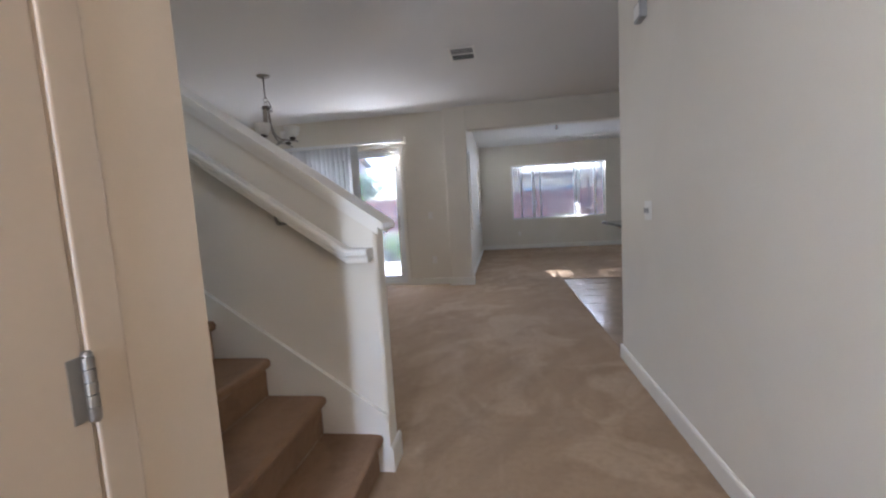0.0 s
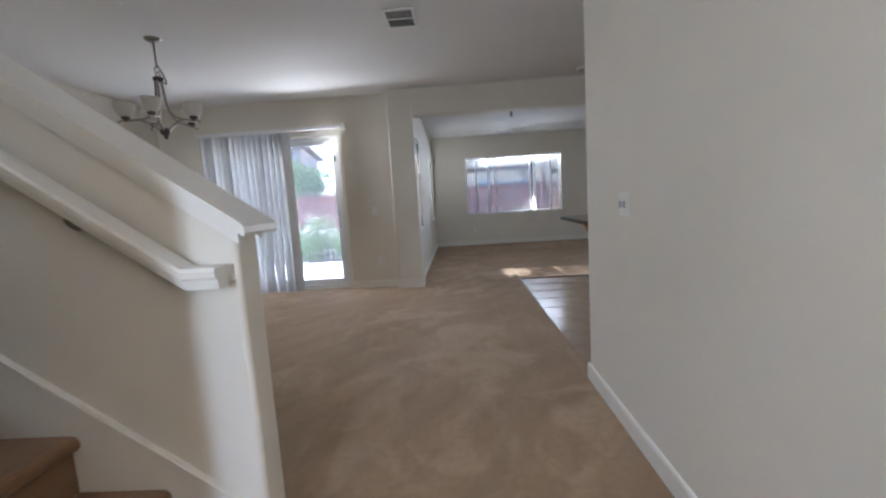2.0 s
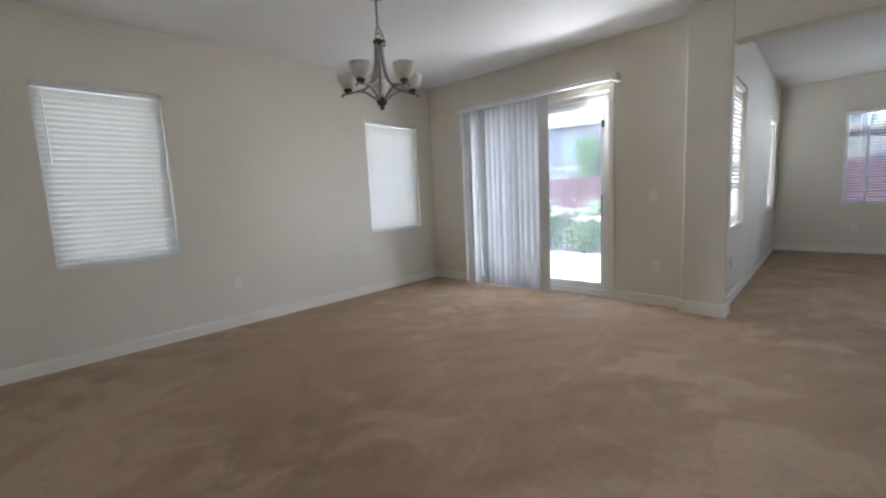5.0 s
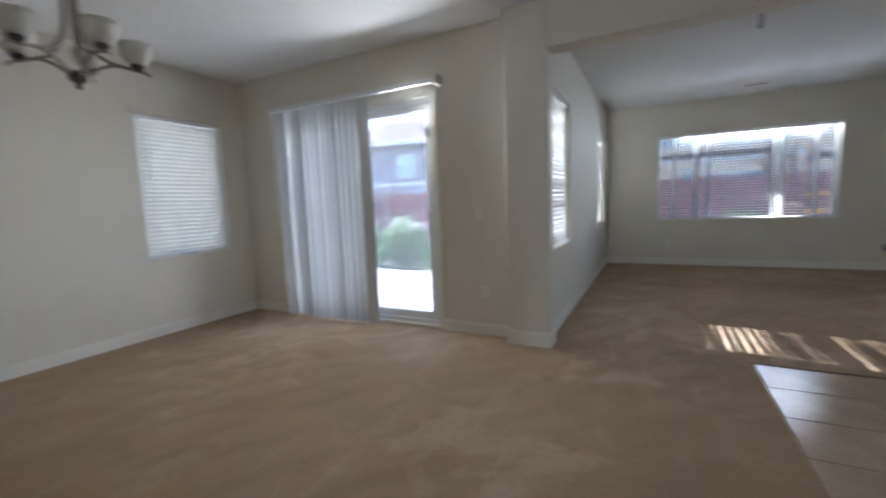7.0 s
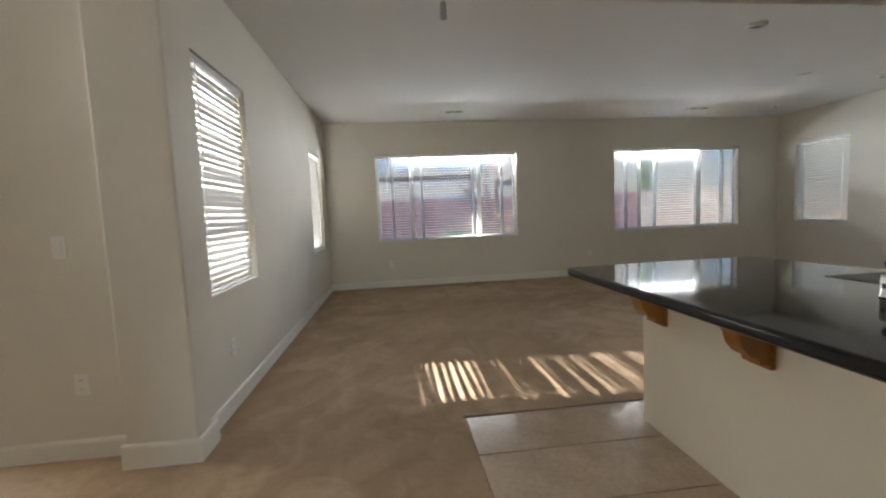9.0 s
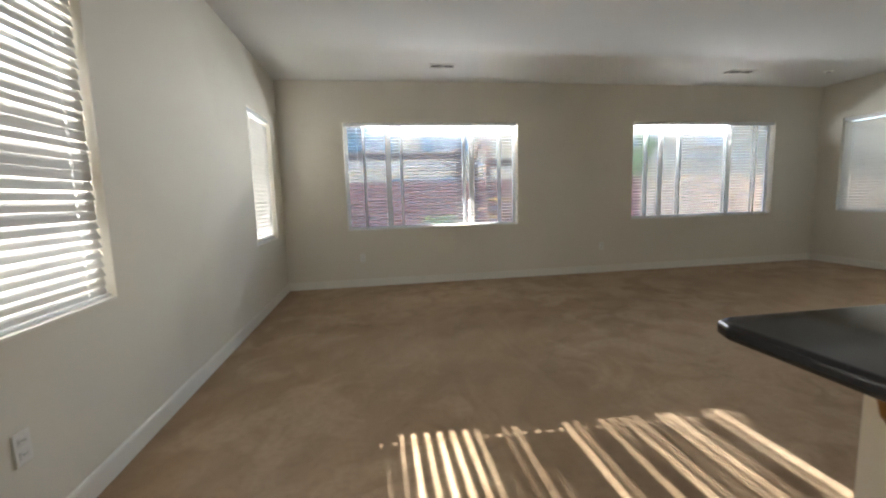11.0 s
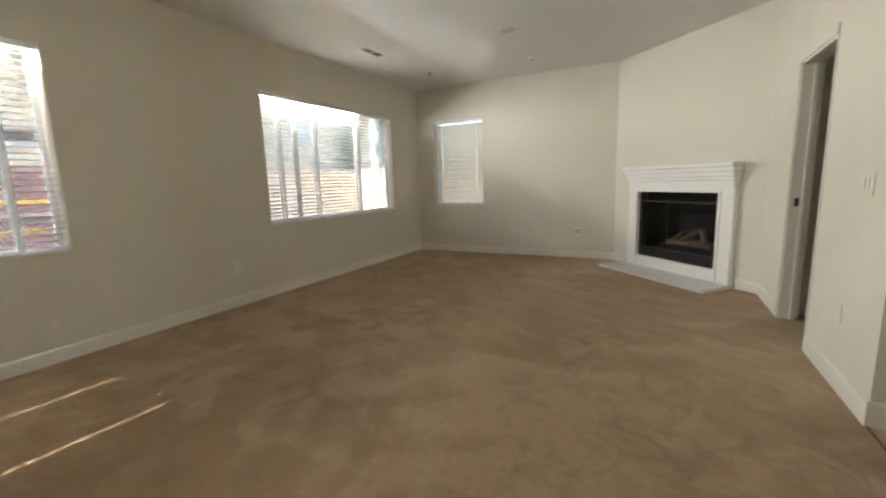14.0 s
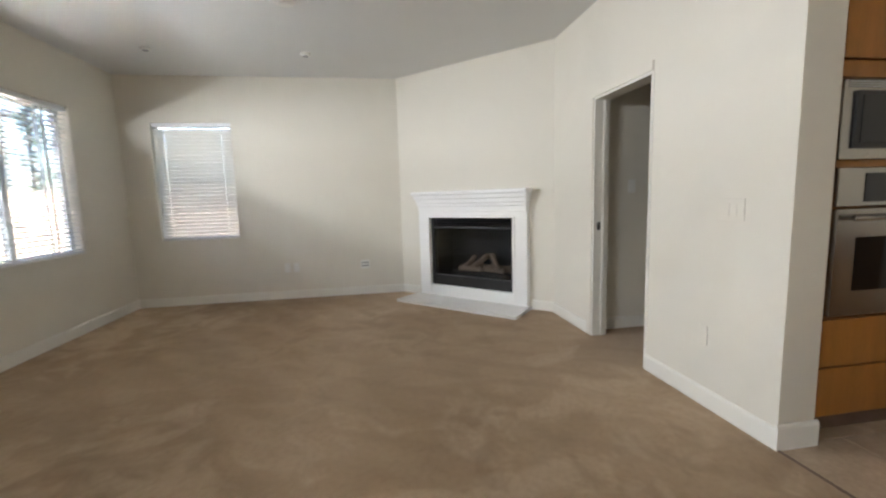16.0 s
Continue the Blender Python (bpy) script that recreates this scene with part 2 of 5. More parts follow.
PLASTIC = mat("white_plastic", (0.80, 0.785, 0.74), 0.35, var=0.02, bump=0.0)
GREYPLASTIC = mat("grey_plastic", (0.35, 0.35, 0.34), 0.5, var=0.05, bump=0.0)
DARK = mat("dark_gap", (0.03, 0.03, 0.03), 0.8, var=0.1, bump=0.0)
MARBLE = mat("white_stone", (0.76, 0.74, 0.70), 0.25, var=0.05, scale=4, bump=0.0)
CONCRETE = mat("patio_concrete", (0.50, 0.48, 0.45), 0.85, var=0.1, scale=2, grain=50, bump=0.1)
SOIL = mat("yard_ground", (0.20, 0.17, 0.12), 0.95, var=0.35, scale=0.8, grain=12, bump=0.4, stain=(0.10, 0.13, 0.05), stain_scale=0.4)
FENCE = mat("red_cedar", (0.38, 0.155, 0.125), 0.8, var=0.25, scale=2, grain=40, bump=0.2, stretch=(6, 6, 0.6), random=0.18)
FENCETAN = mat("tan_cedar", (0.80, 0.65, 0.48), 0.8, var=0.22, scale=2, grain=40, bump=0.2, stretch=(6, 6, 0.6), random=0.15)
TIMBER = mat("brown_timber", (0.15, 0.095, 0.065), 0.75, var=0.25, scale=4, grain=40, bump=0.2)
YELLOW = mat("yellow_paint", (0.75, 0.47, 0.05), 0.5, var=0.06)
STUCCO = mat("cream_stucco", (0.82, 0.71, 0.52), 0.9, var=0.06, scale=1, grain=30, bump=0.15)
STUCCOGREY = mat("grey_stucco", (0.33, 0.30, 0.32), 0.9, var=0.06, scale=1, grain=30, bump=0.15)
ROOF = mat("roof_tile", (0.22, 0.16, 0.13), 0.9, var=0.2, scale=6, grain=20, bump=0.3)
BLUE = mat("blue_shutter", (0.13, 0.30, 0.42), 0.6, var=0.08)
PANE = mat("far_pane", (0.42, 0.52, 0.58), 0.08, var=0.1, bump=0.0)
BARK = mat("bark", (0.13, 0.09, 0.065), 0.9, var=0.3, scale=10, bump=0.4)


def leaf_material(name, color):
    m = thin_material(name, color, 0.35, 0.55)
    nt = m.node_tree
    geo, hsv, mr = (nt.nodes.new("ShaderNode" + k) for k in ("NewGeometry", "HueSaturation", "MapRange"))
    mr.inputs["To Min"].default_value, mr.inputs["To Max"].default_value = 0.55, 1.5
    b = nt.nodes["Principled BSDF"]
    src = b.inputs["Base Color"].links[0].from_socket
    nt.links.new(geo.outputs["Random Per Island"], mr.inputs["Value"])
    nt.links.new(mr.outputs[0], hsv.inputs["Value"])
    nt.links.new(src, hsv.inputs["Color"])
    nt.links.new(hsv.outputs[0], b.inputs["Base Color"])
    nt.links.new(hsv.outputs[0], nt.nodes["Translucent BSDF"].inputs[0])
    return m


LEAF = leaf_material("green_leaf", (0.125, 0.215, 0.05))
LEAFDARK = leaf_material("dark_leaf", (0.035, 0.075, 0.025))
PETAL = leaf_material("white_petal", (0.75, 0.73, 0.66))


# ---- mesh helpers ----
def box(bm, x0, x1, y0, y1, z0, z1, bevel=0.0):
    v = [bm.verts.new((x, y, z)) for z in (z0, z1) for y in (y0, y1) for x in (x0, x1)]
    fs = [bm.faces.new([v[i] for i in q]) for q in ((0, 2, 3, 1), (4, 5, 7, 6), (0, 1, 5, 4), (2, 6, 7, 3), (0, 4, 6, 2), (1, 3, 7, 5))]
    if bevel:
        es = list({e for f in fs for e in f.edges})
        bmesh.ops.bevel(bm, geom=es, offset=bevel, segments=2, affect="EDGES", profile=0.6)
    return bm


def boxed(*a, bevel=0.0):
    return box(bmesh.new(), *a, bevel=bevel)


def prism(bm, pts, axis, a, b):
    """A polygon given in the two other axes, drawn out along axis from a to b."""
    def at(p, w):
        return {"x": (w, p[0], p[1]), "y": (p[0], w, p[1]), "z": (p[0], p[1], w)}[axis]
    va, vb = [bm.verts.new(at(p, a)) for p in pts], [bm.verts.new(at(p, b)) for p in pts]
    bm.faces.new(va)
    bm.faces.new(vb[::-1])
    for i in range(len(pts)):
        j = (i + 1) % len(pts)
        bm.faces.new((va[j], va[i], vb[i], vb[j]))
    bmesh.ops.recalc_face_normals(bm, faces=bm.faces)
    return bm


def lathe(bm, profile, n=24, centre=(0, 0, 0)):
    rings = []
    for r, z in profile:
        rings.append([bm.verts.new((centre[0] + r * math.cos(6.28318 * i / n), centre[1] + r * math.sin(6.28318 * i / n), centre[2] + z)) for i in range(n)])
    for a, b in zip(rings, rings[1:]):
        for i in range(n):
            bm.faces.new((a[i], a[(i + 1) % n], b[(i + 1) % n], b[i]))
    for ring, flip in ((rings[0], True), (rings[-1], False)):
        bm.faces.new(ring[::-1] if flip else ring)
    bmesh.ops.recalc_face_normals(bm, faces=bm.faces)
    return bm


def tube(bm, pts, r, n=8):
    pts = [Vector(p) for p in pts]
    rings, up = [], Vector((0, 0, 1))
    for i, p in enumerate(pts):
        d = (pts[min(i + 1, len(pts) - 1)] - pts[max(i - 1, 0)]).normalized()
        s = d.cross(up)
        s = d.cross(Vector((0, 1, 0))) if s.length < 0.05 else s
        s.normalize()
        w = s.cross(d)
        rr = r[i] if isinstance(r, (list, tuple)) else r
        rings.append([bm.verts.new(p + rr * (math.cos(6.28318 * k / n) * s + math.sin(6.28318 * k / n) * w)) for k in range(n)])
    for a, b in zip(rings, rings[1:]):
        for k in range(n):
            bm.faces.new((a[k], a[(k + 1) % n], b[(k + 1) % n], b[k]))
    bm.faces.new(rings[0][::-1])
    bm.faces.new(rings[-1])
    bmesh.ops.recalc_face_normals(bm, faces=bm.faces)
    return bm


def smooth_curve(pts, n=6):
    """Points of a Catmull-Rom curve through pts."""
    p = [Vector(q) for q in pts]
    p = [2 * p[0] - p[1]] + p + [2 * p[-1] - p[-2]]
    out = []
    for i in range(1, len(p) - 2):
        for k in range(n):
            t = k / n
            a, b, c, d = p[i - 1:i + 3]
            out.append(0.5 * (2 * b + (c - a) * t + (2 * a - 5 * b + 4 * c - d) * t * t + (3 * b - a - 3 * c + d) * t ** 3))
    return out + [p[-2]]


def mesh_of(name, bm, material, smooth=False):
    me = bpy.data.meshes.new(name)
    if smooth:
        for f in bm.faces:
            f.smooth = True
    bm.to_mesh(me)
    bm.free()
    me.materials.append(material)
    return me


def part(name, bm, material, parent, label="", smooth=False):
    ob = new(name, mesh_of(name, bm, material, smooth))
    ob.parent = parent
    return tagged(ob, label)


def share(name, me, parent, m):
    ob = new(name, me)
    ob.parent = parent
    ob.matrix_basis = m
    return ob


def structure(name, bm, material, label, category, smooth=False):
    return tagged(new(name, mesh_of(name, bm, material, smooth)), label, category, "", "structure")


def thing(name, label, category, m=None, group=""):
    ob = new(name)
    ob.empty_display_size = 0.1
    if m is not None:
        ob.matrix_basis = m
    return tagged(ob, label, category, group)


def wall_boxes(axis, c0, c1, a0, a1, z0, z1, holes=()):
    """A wall along axis ('x' or 'y') from a0 to a1, c0 to c1 thick, with holes (a, b, bottom, top)."""
    bm = bmesh.new()

    def put(p, q, r, s):
        if q - p > 1e-4 and s - r > 1e-4:
            box(bm, p, q, c0, c1, r, s) if axis == "x" else box(bm, c0, c1, p, q, r, s)
    at = a0
    for p, q, r, s in sorted(holes):
        put(at, p, z0, z1)
        put(p, q, z0, r)
        put(p, q, s, z1)
        at = q
    put(at, a1, z0, z1)
    return bm


# ---- the plan ----
H = 2.74
XW, YN = -4.03, 6.15            # dining room: west and north wall faces
FX, FN, FE, FS = -0.38, 10.89, 7.86, 6.18   # family room: west, north, east, south faces
WIN_A, WIN_B = (0.445, 2.85, 0.775, 2.21), (4.63, 7.06, 0.775, 2.21)
WIN_C = (9.665, 10.555, 0.80, 2.205)
WIN_L, WIN_M = (6.40, 7.25, 0.77, 2.20), (9.60, 10.50, 0.745, 2.16)
WIN_D, WIN_E = (1.93, 2.77, 0.78, 2.21), (4.96, 5.85, 0.78, 2.21)
SLIDER = (-3.25, -1.42, 0.03, 2.22)

# floors
bm = bmesh.new()
box(bm, -4.19, 1.07, -1.75, FS, -0.12, 0)
box(bm, -0.54, 8.02, FS, 11.05, -0.12, 0)
box(bm, 3.95, 8.02, 2.71, FS, -0.12, 0)
box(bm, 1.07, 3.95, -1.75, 2.75, -0.12, 0)
floor = structure("floor", bm, CARPET, "worn brown cut-pile carpet with vacuum streaks and stains", "carpet floor")
bm = boxed(1.07, 3.95, 2.75, FS, -0.12, -0.008)
tile_floor = structure("floor_kitchen", bm, GROUT, "beige ceramic tile floor with thin dark grout joints", "tile floor")
structure("trim_carpet_edge", boxed(1.058, 3.93, FS - 0.004, FS + 0.010, 0.0005, 0.004), TIMBER, "thin dark transition strip between carpet and tile", "floor trim")

# ceiling with the stairwell left open
bm = bmesh.new()
box(bm, -4.19, 8.02, 1.36, 6.30, H, H + 0.15)
box(bm, -0.54, 8.02, 6.30, 11.05, H, H + 0.15)
box(bm, -1.35, 8.02, -1.75, 1.36, H, H + 0.15)
box(bm, -4.19, -1.35, -1.75, 0.345, H, H + 0.15)
structure("ceiling", bm, CEIL, "off-white painted ceiling with light orange-peel texture", "ceiling")
bm = bmesh.new()
box(bm, -4.19, XW, 0.345, 1.36, H, 4.6)
box(bm, -1.35, -1.23, 0.345, 1.36, H + 0.15, 4.6)
box(bm, -4.19, -1.23, 1.36, 1.49, H + 0.15, 4.6)
box(bm, -4.19, -1.23, 0.225, 1.49, 4.6, 4.7)
# the window opening is unseen, inferred from cool light on the stairs
structure("wall_stairwell_south", wall_boxes("x", 0.225, 0.345, -4.19, -1.23, H + 0.15, 4.6, [(-2.8, -2.2, 3.55, 4.05)]), WALL, "plain painted upper stairwell wall with a window opening", "wall")
structure("wall_stairwell", bm, WALL, "plain painted walls closing the upper stairwell", "wall")


def bull(bm, offset=0.018):
    """Rounds the upright corners."""
    es = [e for e in bm.edges if abs(e.verts[0].co.x - e.verts[1].co.x) < 1e-5 and abs(e.verts[0].co.y - e.verts[1].co.y) < 1e-5]
    bmesh.ops.bevel(bm, geom=es, offset=offset, segments=4, affect="EDGES", profile=0.5)
    return bm


# walls
structure("wall_hall_east", bull(boxed(1.04, 1.16, -1.75, 2.83, 0, H)), WALL, "smooth beige painted hall wall with rounded corner", "wall")
structure("wall_kitchen_south", boxed(1.161, 4.72, 2.71, 2.83, 0, H), WALL, "beige painted kitchen wall", "wall")
structure("wall_kitchen_east", boxed(4.60, 4.72, 2.83, 6.06, 0, H), WALL, "beige painted kitchen wall behind the ovens", "wall")
structure("wall_hall_west", wall_boxes("y", -0.614, -0.494, -1.75, 0.345, 0, H, [(-0.748, 0.072, 0, 2.03)]), WARMENTRY, "entry wall beside the stairs, warm light put into its colour", "wall")
structure("wall_stair_south", boxed(-4.03, -0.614, 0.225, 0.345, 0, H), WALL, "beige painted wall along the stairs", "wall")
# the slot is added to hold the entry fill lamp
structure("wall_entry", wall_boxes("x", -1.75, -1.60, -0.494, 1.04, 0, H, [(-0.42, -0.27, 0.9, 2.0)]), WALL, "beige painted entry wall with a narrow slot added for light", "wall")
structure("wall_dining_west", wall_boxes("y", -4.19, XW, -1.75, 6.30, 0, H, [WIN_D, WIN_E]), WALL, "pale beige dining room wall with two windows", "wall")
structure("wall_dining_north", wall_boxes("x", YN, 6.30, XW, -0.54, 0, H, [SLIDER]), WALL, "pale beige wall with the patio door", "wall")
structure("wall_pier", bull(boxed(-0.68, -0.33, 6.0, 6.149, 0, H), 0.015), WALL, "beige painted pier beside the wide opening", "wall")
structure("wall_family_west", wall_boxes("y", -0.54, FX, YN + 0.0015, FN, 0, H, [WIN_L, WIN_M]), WALL, "beige painted wall with two blind-covered windows", "wall")
structure("wall_family_north", wall_boxes("x", FN, 11.05, -0.54, 8.02, 0, H, [WIN_A, WIN_B]), WALL, "beige painted wall with two wide windows", "wall")
structure("wall_family_east", wall_boxes("y", FE, 8.02, 5.98, FN, 0, H, [WIN_C]), WALL, "pale beige wall with one narrow window", "wall")
DOORWAY = (4.894, 5.635, 0, 2.0)
structure("wall_block", boxed(3.93, 4.15, 5.98, FS, 0, H), WALL, "pale painted wall end beside the ovens", "wall")
structure("wall_family_south", wall_boxes("x", 6.06, FS, 4.15, FE, 0, H, [DOORWAY]), WALL, "pale painted wall with a cased doorway", "wall")
structure("beam_header", boxed(-0.33, 3.93, 6.0, 6.2, 2.385, H), WALL, "beige painted dropped header across the wide opening", "beam")
bm = bmesh.new()
box(bm, 5.76, 5.88, 3.5, 6.06, 0, H)
box(bm, 4.721, 4.78, 3.5, 6.06, 0, H)
box(bm, 4.72, 5.88, 3.4, 3.5, 0, H)
structure("wall_back_hall", bm, WALL, "beige painted walls of the back hall", "wall")

# out of view, added to keep the sun off the north blinds
structure("eave_sunshade", boxed(-0.54, 8.52, 11.051, 11.62, 2.92, 3.06), TRIM, "unseen boxed eave added to shade the north windows", "eave")

# the angled chimney wall, in its own frame: x along the wall, y out of it
ANG = Matrix.Translation((6.41, FS, 0)) @ Matrix.Rotation(math.atan2(1.475, 1.45), 4, "Z")
ANGL = math.hypot(1.475, 1.45)
FIRE = (0.44, 1.56, 0.155, 0.99)
bm = wall_boxes("x", -0.09, 0.0, 0, ANGL, 0, H, [FIRE])
bm.transform(ANG)
structure("wall_chimney", bm, WALL, "pale beige angled chimney wall across the corner", "wall")


# baseboards
def baseboard(name, x0, y0, x1, y1, nx, ny, label="white painted baseboard", h=0.105, t=0.014):
    """Along the line from (x0, y0) to (x1, y1), standing out towards (nx, ny)."""
    d = Vector((x1 - x0, y1 - y0, 0))
    n = Vector((nx, ny, 0))
    bm = bmesh.new()
    prof = ((0, 0), (t, 0), (t, h - 0.018), (t * 0.75, h - 0.006), (t * 0.35, h), (0, h))
    a, b = [], []
    for o, z in prof:
        p = Vector((x0, y0, 0)) + n * (o + 0.001) + Vector((0, 0, z))
        a.append(bm.verts.new(p))
        b.append(bm.verts.new(p + d))
    bm.faces.new(a)
    bm.faces.new(b[::-1])
    for i in range(len(a)):
        j = (i + 1) % len(a)
        bm.faces.new((a[i], a[j], b[j], b[i]))
    bmesh.ops.recalc_face_normals(bm, faces=bm.faces)
    return structure(name, bm, TRIM, label, "baseboard")


baseboard("baseboard_hall_east", 1.04, -1.6, 1.04, 2.84, -1, 0)
baseboard("baseboard_hall_end", 1.028, 2.83, 1.16, 2.83, 0, 1)
baseboard("baseboard_dining_west", XW, 1.49, XW, YN, 1, 0)
baseboard("baseboard_dining_north", XW, YN, -3.30, YN, 0, -1)
baseboard("baseboard_dining_north_b", -1.37, YN, -0.68, YN, 0, -1)
baseboard("baseboard_pier_front", -0.695, 6.0, -0.315, 6.0, 0, -1, h=0.125)
baseboard("baseboard_pier_side", -0.33, 6.0, -0.33, 6.2, 1, 0, h=0.125)
baseboard("baseboard_family_west", FX, 6.2, FX, FN, 1, 0)
baseboard("baseboard_family_north", FX, FN, FE, FN, 0, -1)
baseboard("baseboard_family_east", FE, 7.66, FE, FN, -1, 0)
baseboard("baseboard_family_south", 3.93, FS, 4.893, FS, 0, 1)
baseboard("baseboard_family_south_b", 5.70, FS, 6.41, FS, 0, 1)
baseboard("baseboard_block_end", 3.93, 5.965, 3.93, 6.195, -1, 0, h=0.125)
baseboard("baseboard_knee_north", XW, 1.49, -0.42, 1.49, 0, 1)
baseboard("baseboard_hall_west", -0.494, 0.155, -0.494, 0.345, 1, 0)
baseboard("baseboard_back_hall", 5.76, 3.5, 5.76, 6.05, -1, 0)
for u0, u1, nm in ((0.0, 0.235, "baseboard_chimney_a"), (1.80, ANGL, "baseboard_chimney_b")):
    p, q = ANG @ Vector((u0, 0, 0)), ANG @ Vector((u1, 0, 0))
    nn = ANG.to_3x3() @ Vector((0, 1, 0))
    baseboard(nm, p.x, p.y, q.x, q.y, nn.x, nn.y)


# ---- stairs ----
RISE, RUN, NOSE = 0.19, 0.268, -0.45
SLOPE = RISE / RUN


def cap_top(x):
    return 1.20 + SLOPE * (-0.38 - x)


def staircase():
    root = thing("staircase", "brown carpeted staircase with rounded nosings climbing beside a knee wall", "stairs", pose(NOSE, 0.85, 0))
    inv = root.matrix_basis.inverted()
    for k in range(1, 15):
        xk, zt, zb = NOSE - RUN * (k - 1), RISE * k, RISE * (k - 1)
        pts = [(xk - 0.03, zb if k > 1 else 0.0), (xk - 0.03, zt - 0.05), (xk - 0.012, zt - 0.047), (xk - 0.002, zt - 0.036), (xk, zt - 0.022), (xk - 0.005, zt - 0.009), (xk - 0.018, zt - 0.001), (xk - 0.04, zt), (xk - RUN - 0.029, zt), (xk - RUN - 0.029, zb)]
        bm = prism(bmesh.new(), pts, "y", 0.347, 1.346)
        bm.transform(inv)
        part("step", bm, DIMCARPET, root, smooth=False)
    bm = bmesh.new()
    za = 0.285
    prism(bm, [(-0.42, 0), (-0.42, za), (-4.0, za + 3.58 * SLOPE), (-4.0, 0)], "y", 1.347, 1.3595)
    bm.transform(inv)
    part("skirt_board", bm, TRIM, root, "white painted skirt board")
    bm = prism(bmesh.new(), [(-0.425, za - 0.022), (-0.425, za + 0.004), (-4.0, za + 0.004 + 3.575 * SLOPE), (-4.0, za - 0.022 + 3.575 * SLOPE)], "y", 1.336, 1.3465)
    bm.transform(inv)
    part("skirt_bead", bm, TRIM, root, "white bead along the skirt board")


staircase()
x_hi = -0.38 - (H - 1.165) / SLOPE
bm = prism(bmesh.new(), [(-0.42, 0), (-0.42, cap_top(-0.42) - 0.035), (x_hi, H), (XW, H), (XW, 0)], "y", 1.36, 1.49)
es = [e for e in bm.edges if all(abs(v.co.x + 0.42) < 1e-5 for v in e.verts) and abs(e.verts[0].co.z - e.verts[1].co.z) > 0.5]
bmesh.ops.bevel(bm, geom=es, offset=0.018, segments=4, affect="EDGES", profile=0.5)
structure("wall_knee", bm, WALL, "grey-beige painted knee wall rising with the stairs", "wall")
bm = bmesh.new()
prism(bm, [(-0.375, cap_top(-0.375) - 0.035), (-0.37, cap_top(-0.37) - 0.022), (-0.372, cap_top(-0.372) - 0.004), (-0.385, cap_top(-0.385)), (x_hi, cap_top(x_hi)), (x_hi, cap_top(x_hi) - 0.035)], "y", 1.322, 1.53)
structure("trim_knee_cap", bm, TRIM, "white painted sloping cap on the knee wall", "wall cap")
for nm, y0, y1 in (("trim_cap_south", 1.342, 1.3595), ("trim_cap_north", 1.4905, 1.508)):
    bm = prism(bmesh.new(), [(-0.402, cap_top(-0.402) - 0.036), (x_hi, cap_top(x_hi) - 0.036), (x_hi, cap_top(x_hi) - 0.075), (-0.402, cap_top(-0.402) - 0.075)], "y", y0, y1)
    structure(nm, bm, TRIM, "white molding under the sloping cap", "trim")
structure("trim_cap_end", boxed(-0.4195, -0.403, 1.3605, 1.4895, cap_top(-0.42) - 0.056, cap_top(-0.42) - 0.038), TRIM, "white molding under the end of the cap", "trim")
baseboard("baseboard_knee_end", -0.42, 1.345, -0.42, 1.505, 1, 0, h=0.125)


def handrail():
    root = thing("handrail", "white painted wooden wall handrail beside the stairs on metal brackets", "handrail", pose(-0.49, 1.36, 1.0))
    inv = root.matrix_basis.inverted()
    z0 = 1.055
    prof = ((-0.088, -0.030), (-0.094, -0.012), (-0.094, -0.002), (-0.104, 0.004), (-0.106, 0.022), (-0.100, 0.032), (-0.034, 0.032), (-0.028, 0.022), (-0.030, 0.004), (-0.038, -0.002), (-0.038, -0.012), (-0.044, -0.030))
    bm = bmesh.new()
    rings = []
    for x, z in ((-0.432, z0), (-0.53, z0), (-2.9, z0 + 2.37 * SLOPE)):
        rings.append([bm.verts.new((x, 1.36 + a, z + b)) for a, b in prof])
    for a, b in zip(rings, rings[1:]):
        for i in range(len(prof)):
            bm.faces.new((a[i], a[(i + 1) % len(prof)], b[(i + 1) % len(prof)], b[i]))
    bm.faces.new(rings[0])
    bm.faces.new(rings[-1][::-1])
    bmesh.ops.recalc_face_normals(bm, faces=bm.faces)
    bm.transform(inv)
    part("rail", bm, TRIM, root)
    bm = boxed(-0.47, -0.433, 1.333, 1.3595, z0 - 0.022, z0 + 0.029, bevel=0.004)
    bm.transform(inv)
    part("return_end", bm, TRIM, root)
    for x in (-0.86, -1.95):
        z = z0 + (-0.53 - x) * SLOPE
        bm = tube(bmesh.new(), smooth_curve([(x, 1.357, z - 0.075), (x, 1.325, z - 0.075), (x, 1.30, z - 0.055), (x, 1.298, z - 0.025)], 4), 0.007)
        lathe(bm, [(0.0, 0), (0.026, 0), (0.022, 0.006), (0, 0.007)], 14, (x, 1.35, z - 0.08))
        bm.transform(inv)
        part("bracket", bm, NICKEL, root, "small metal bracket")


handrail()


# ---- windows and blinds ----
def window_pose(side, u0, z0, face):
    """The frame of a window: x along the sill, y into the room, z up from the sill."""
    return {"north": pose(u0, face, z0, 0, 0, 180), "west": pose(face, u0, z0, 0, 0, -90), "east": pose(face, u0, z0, 0, 0, 90)}[side]


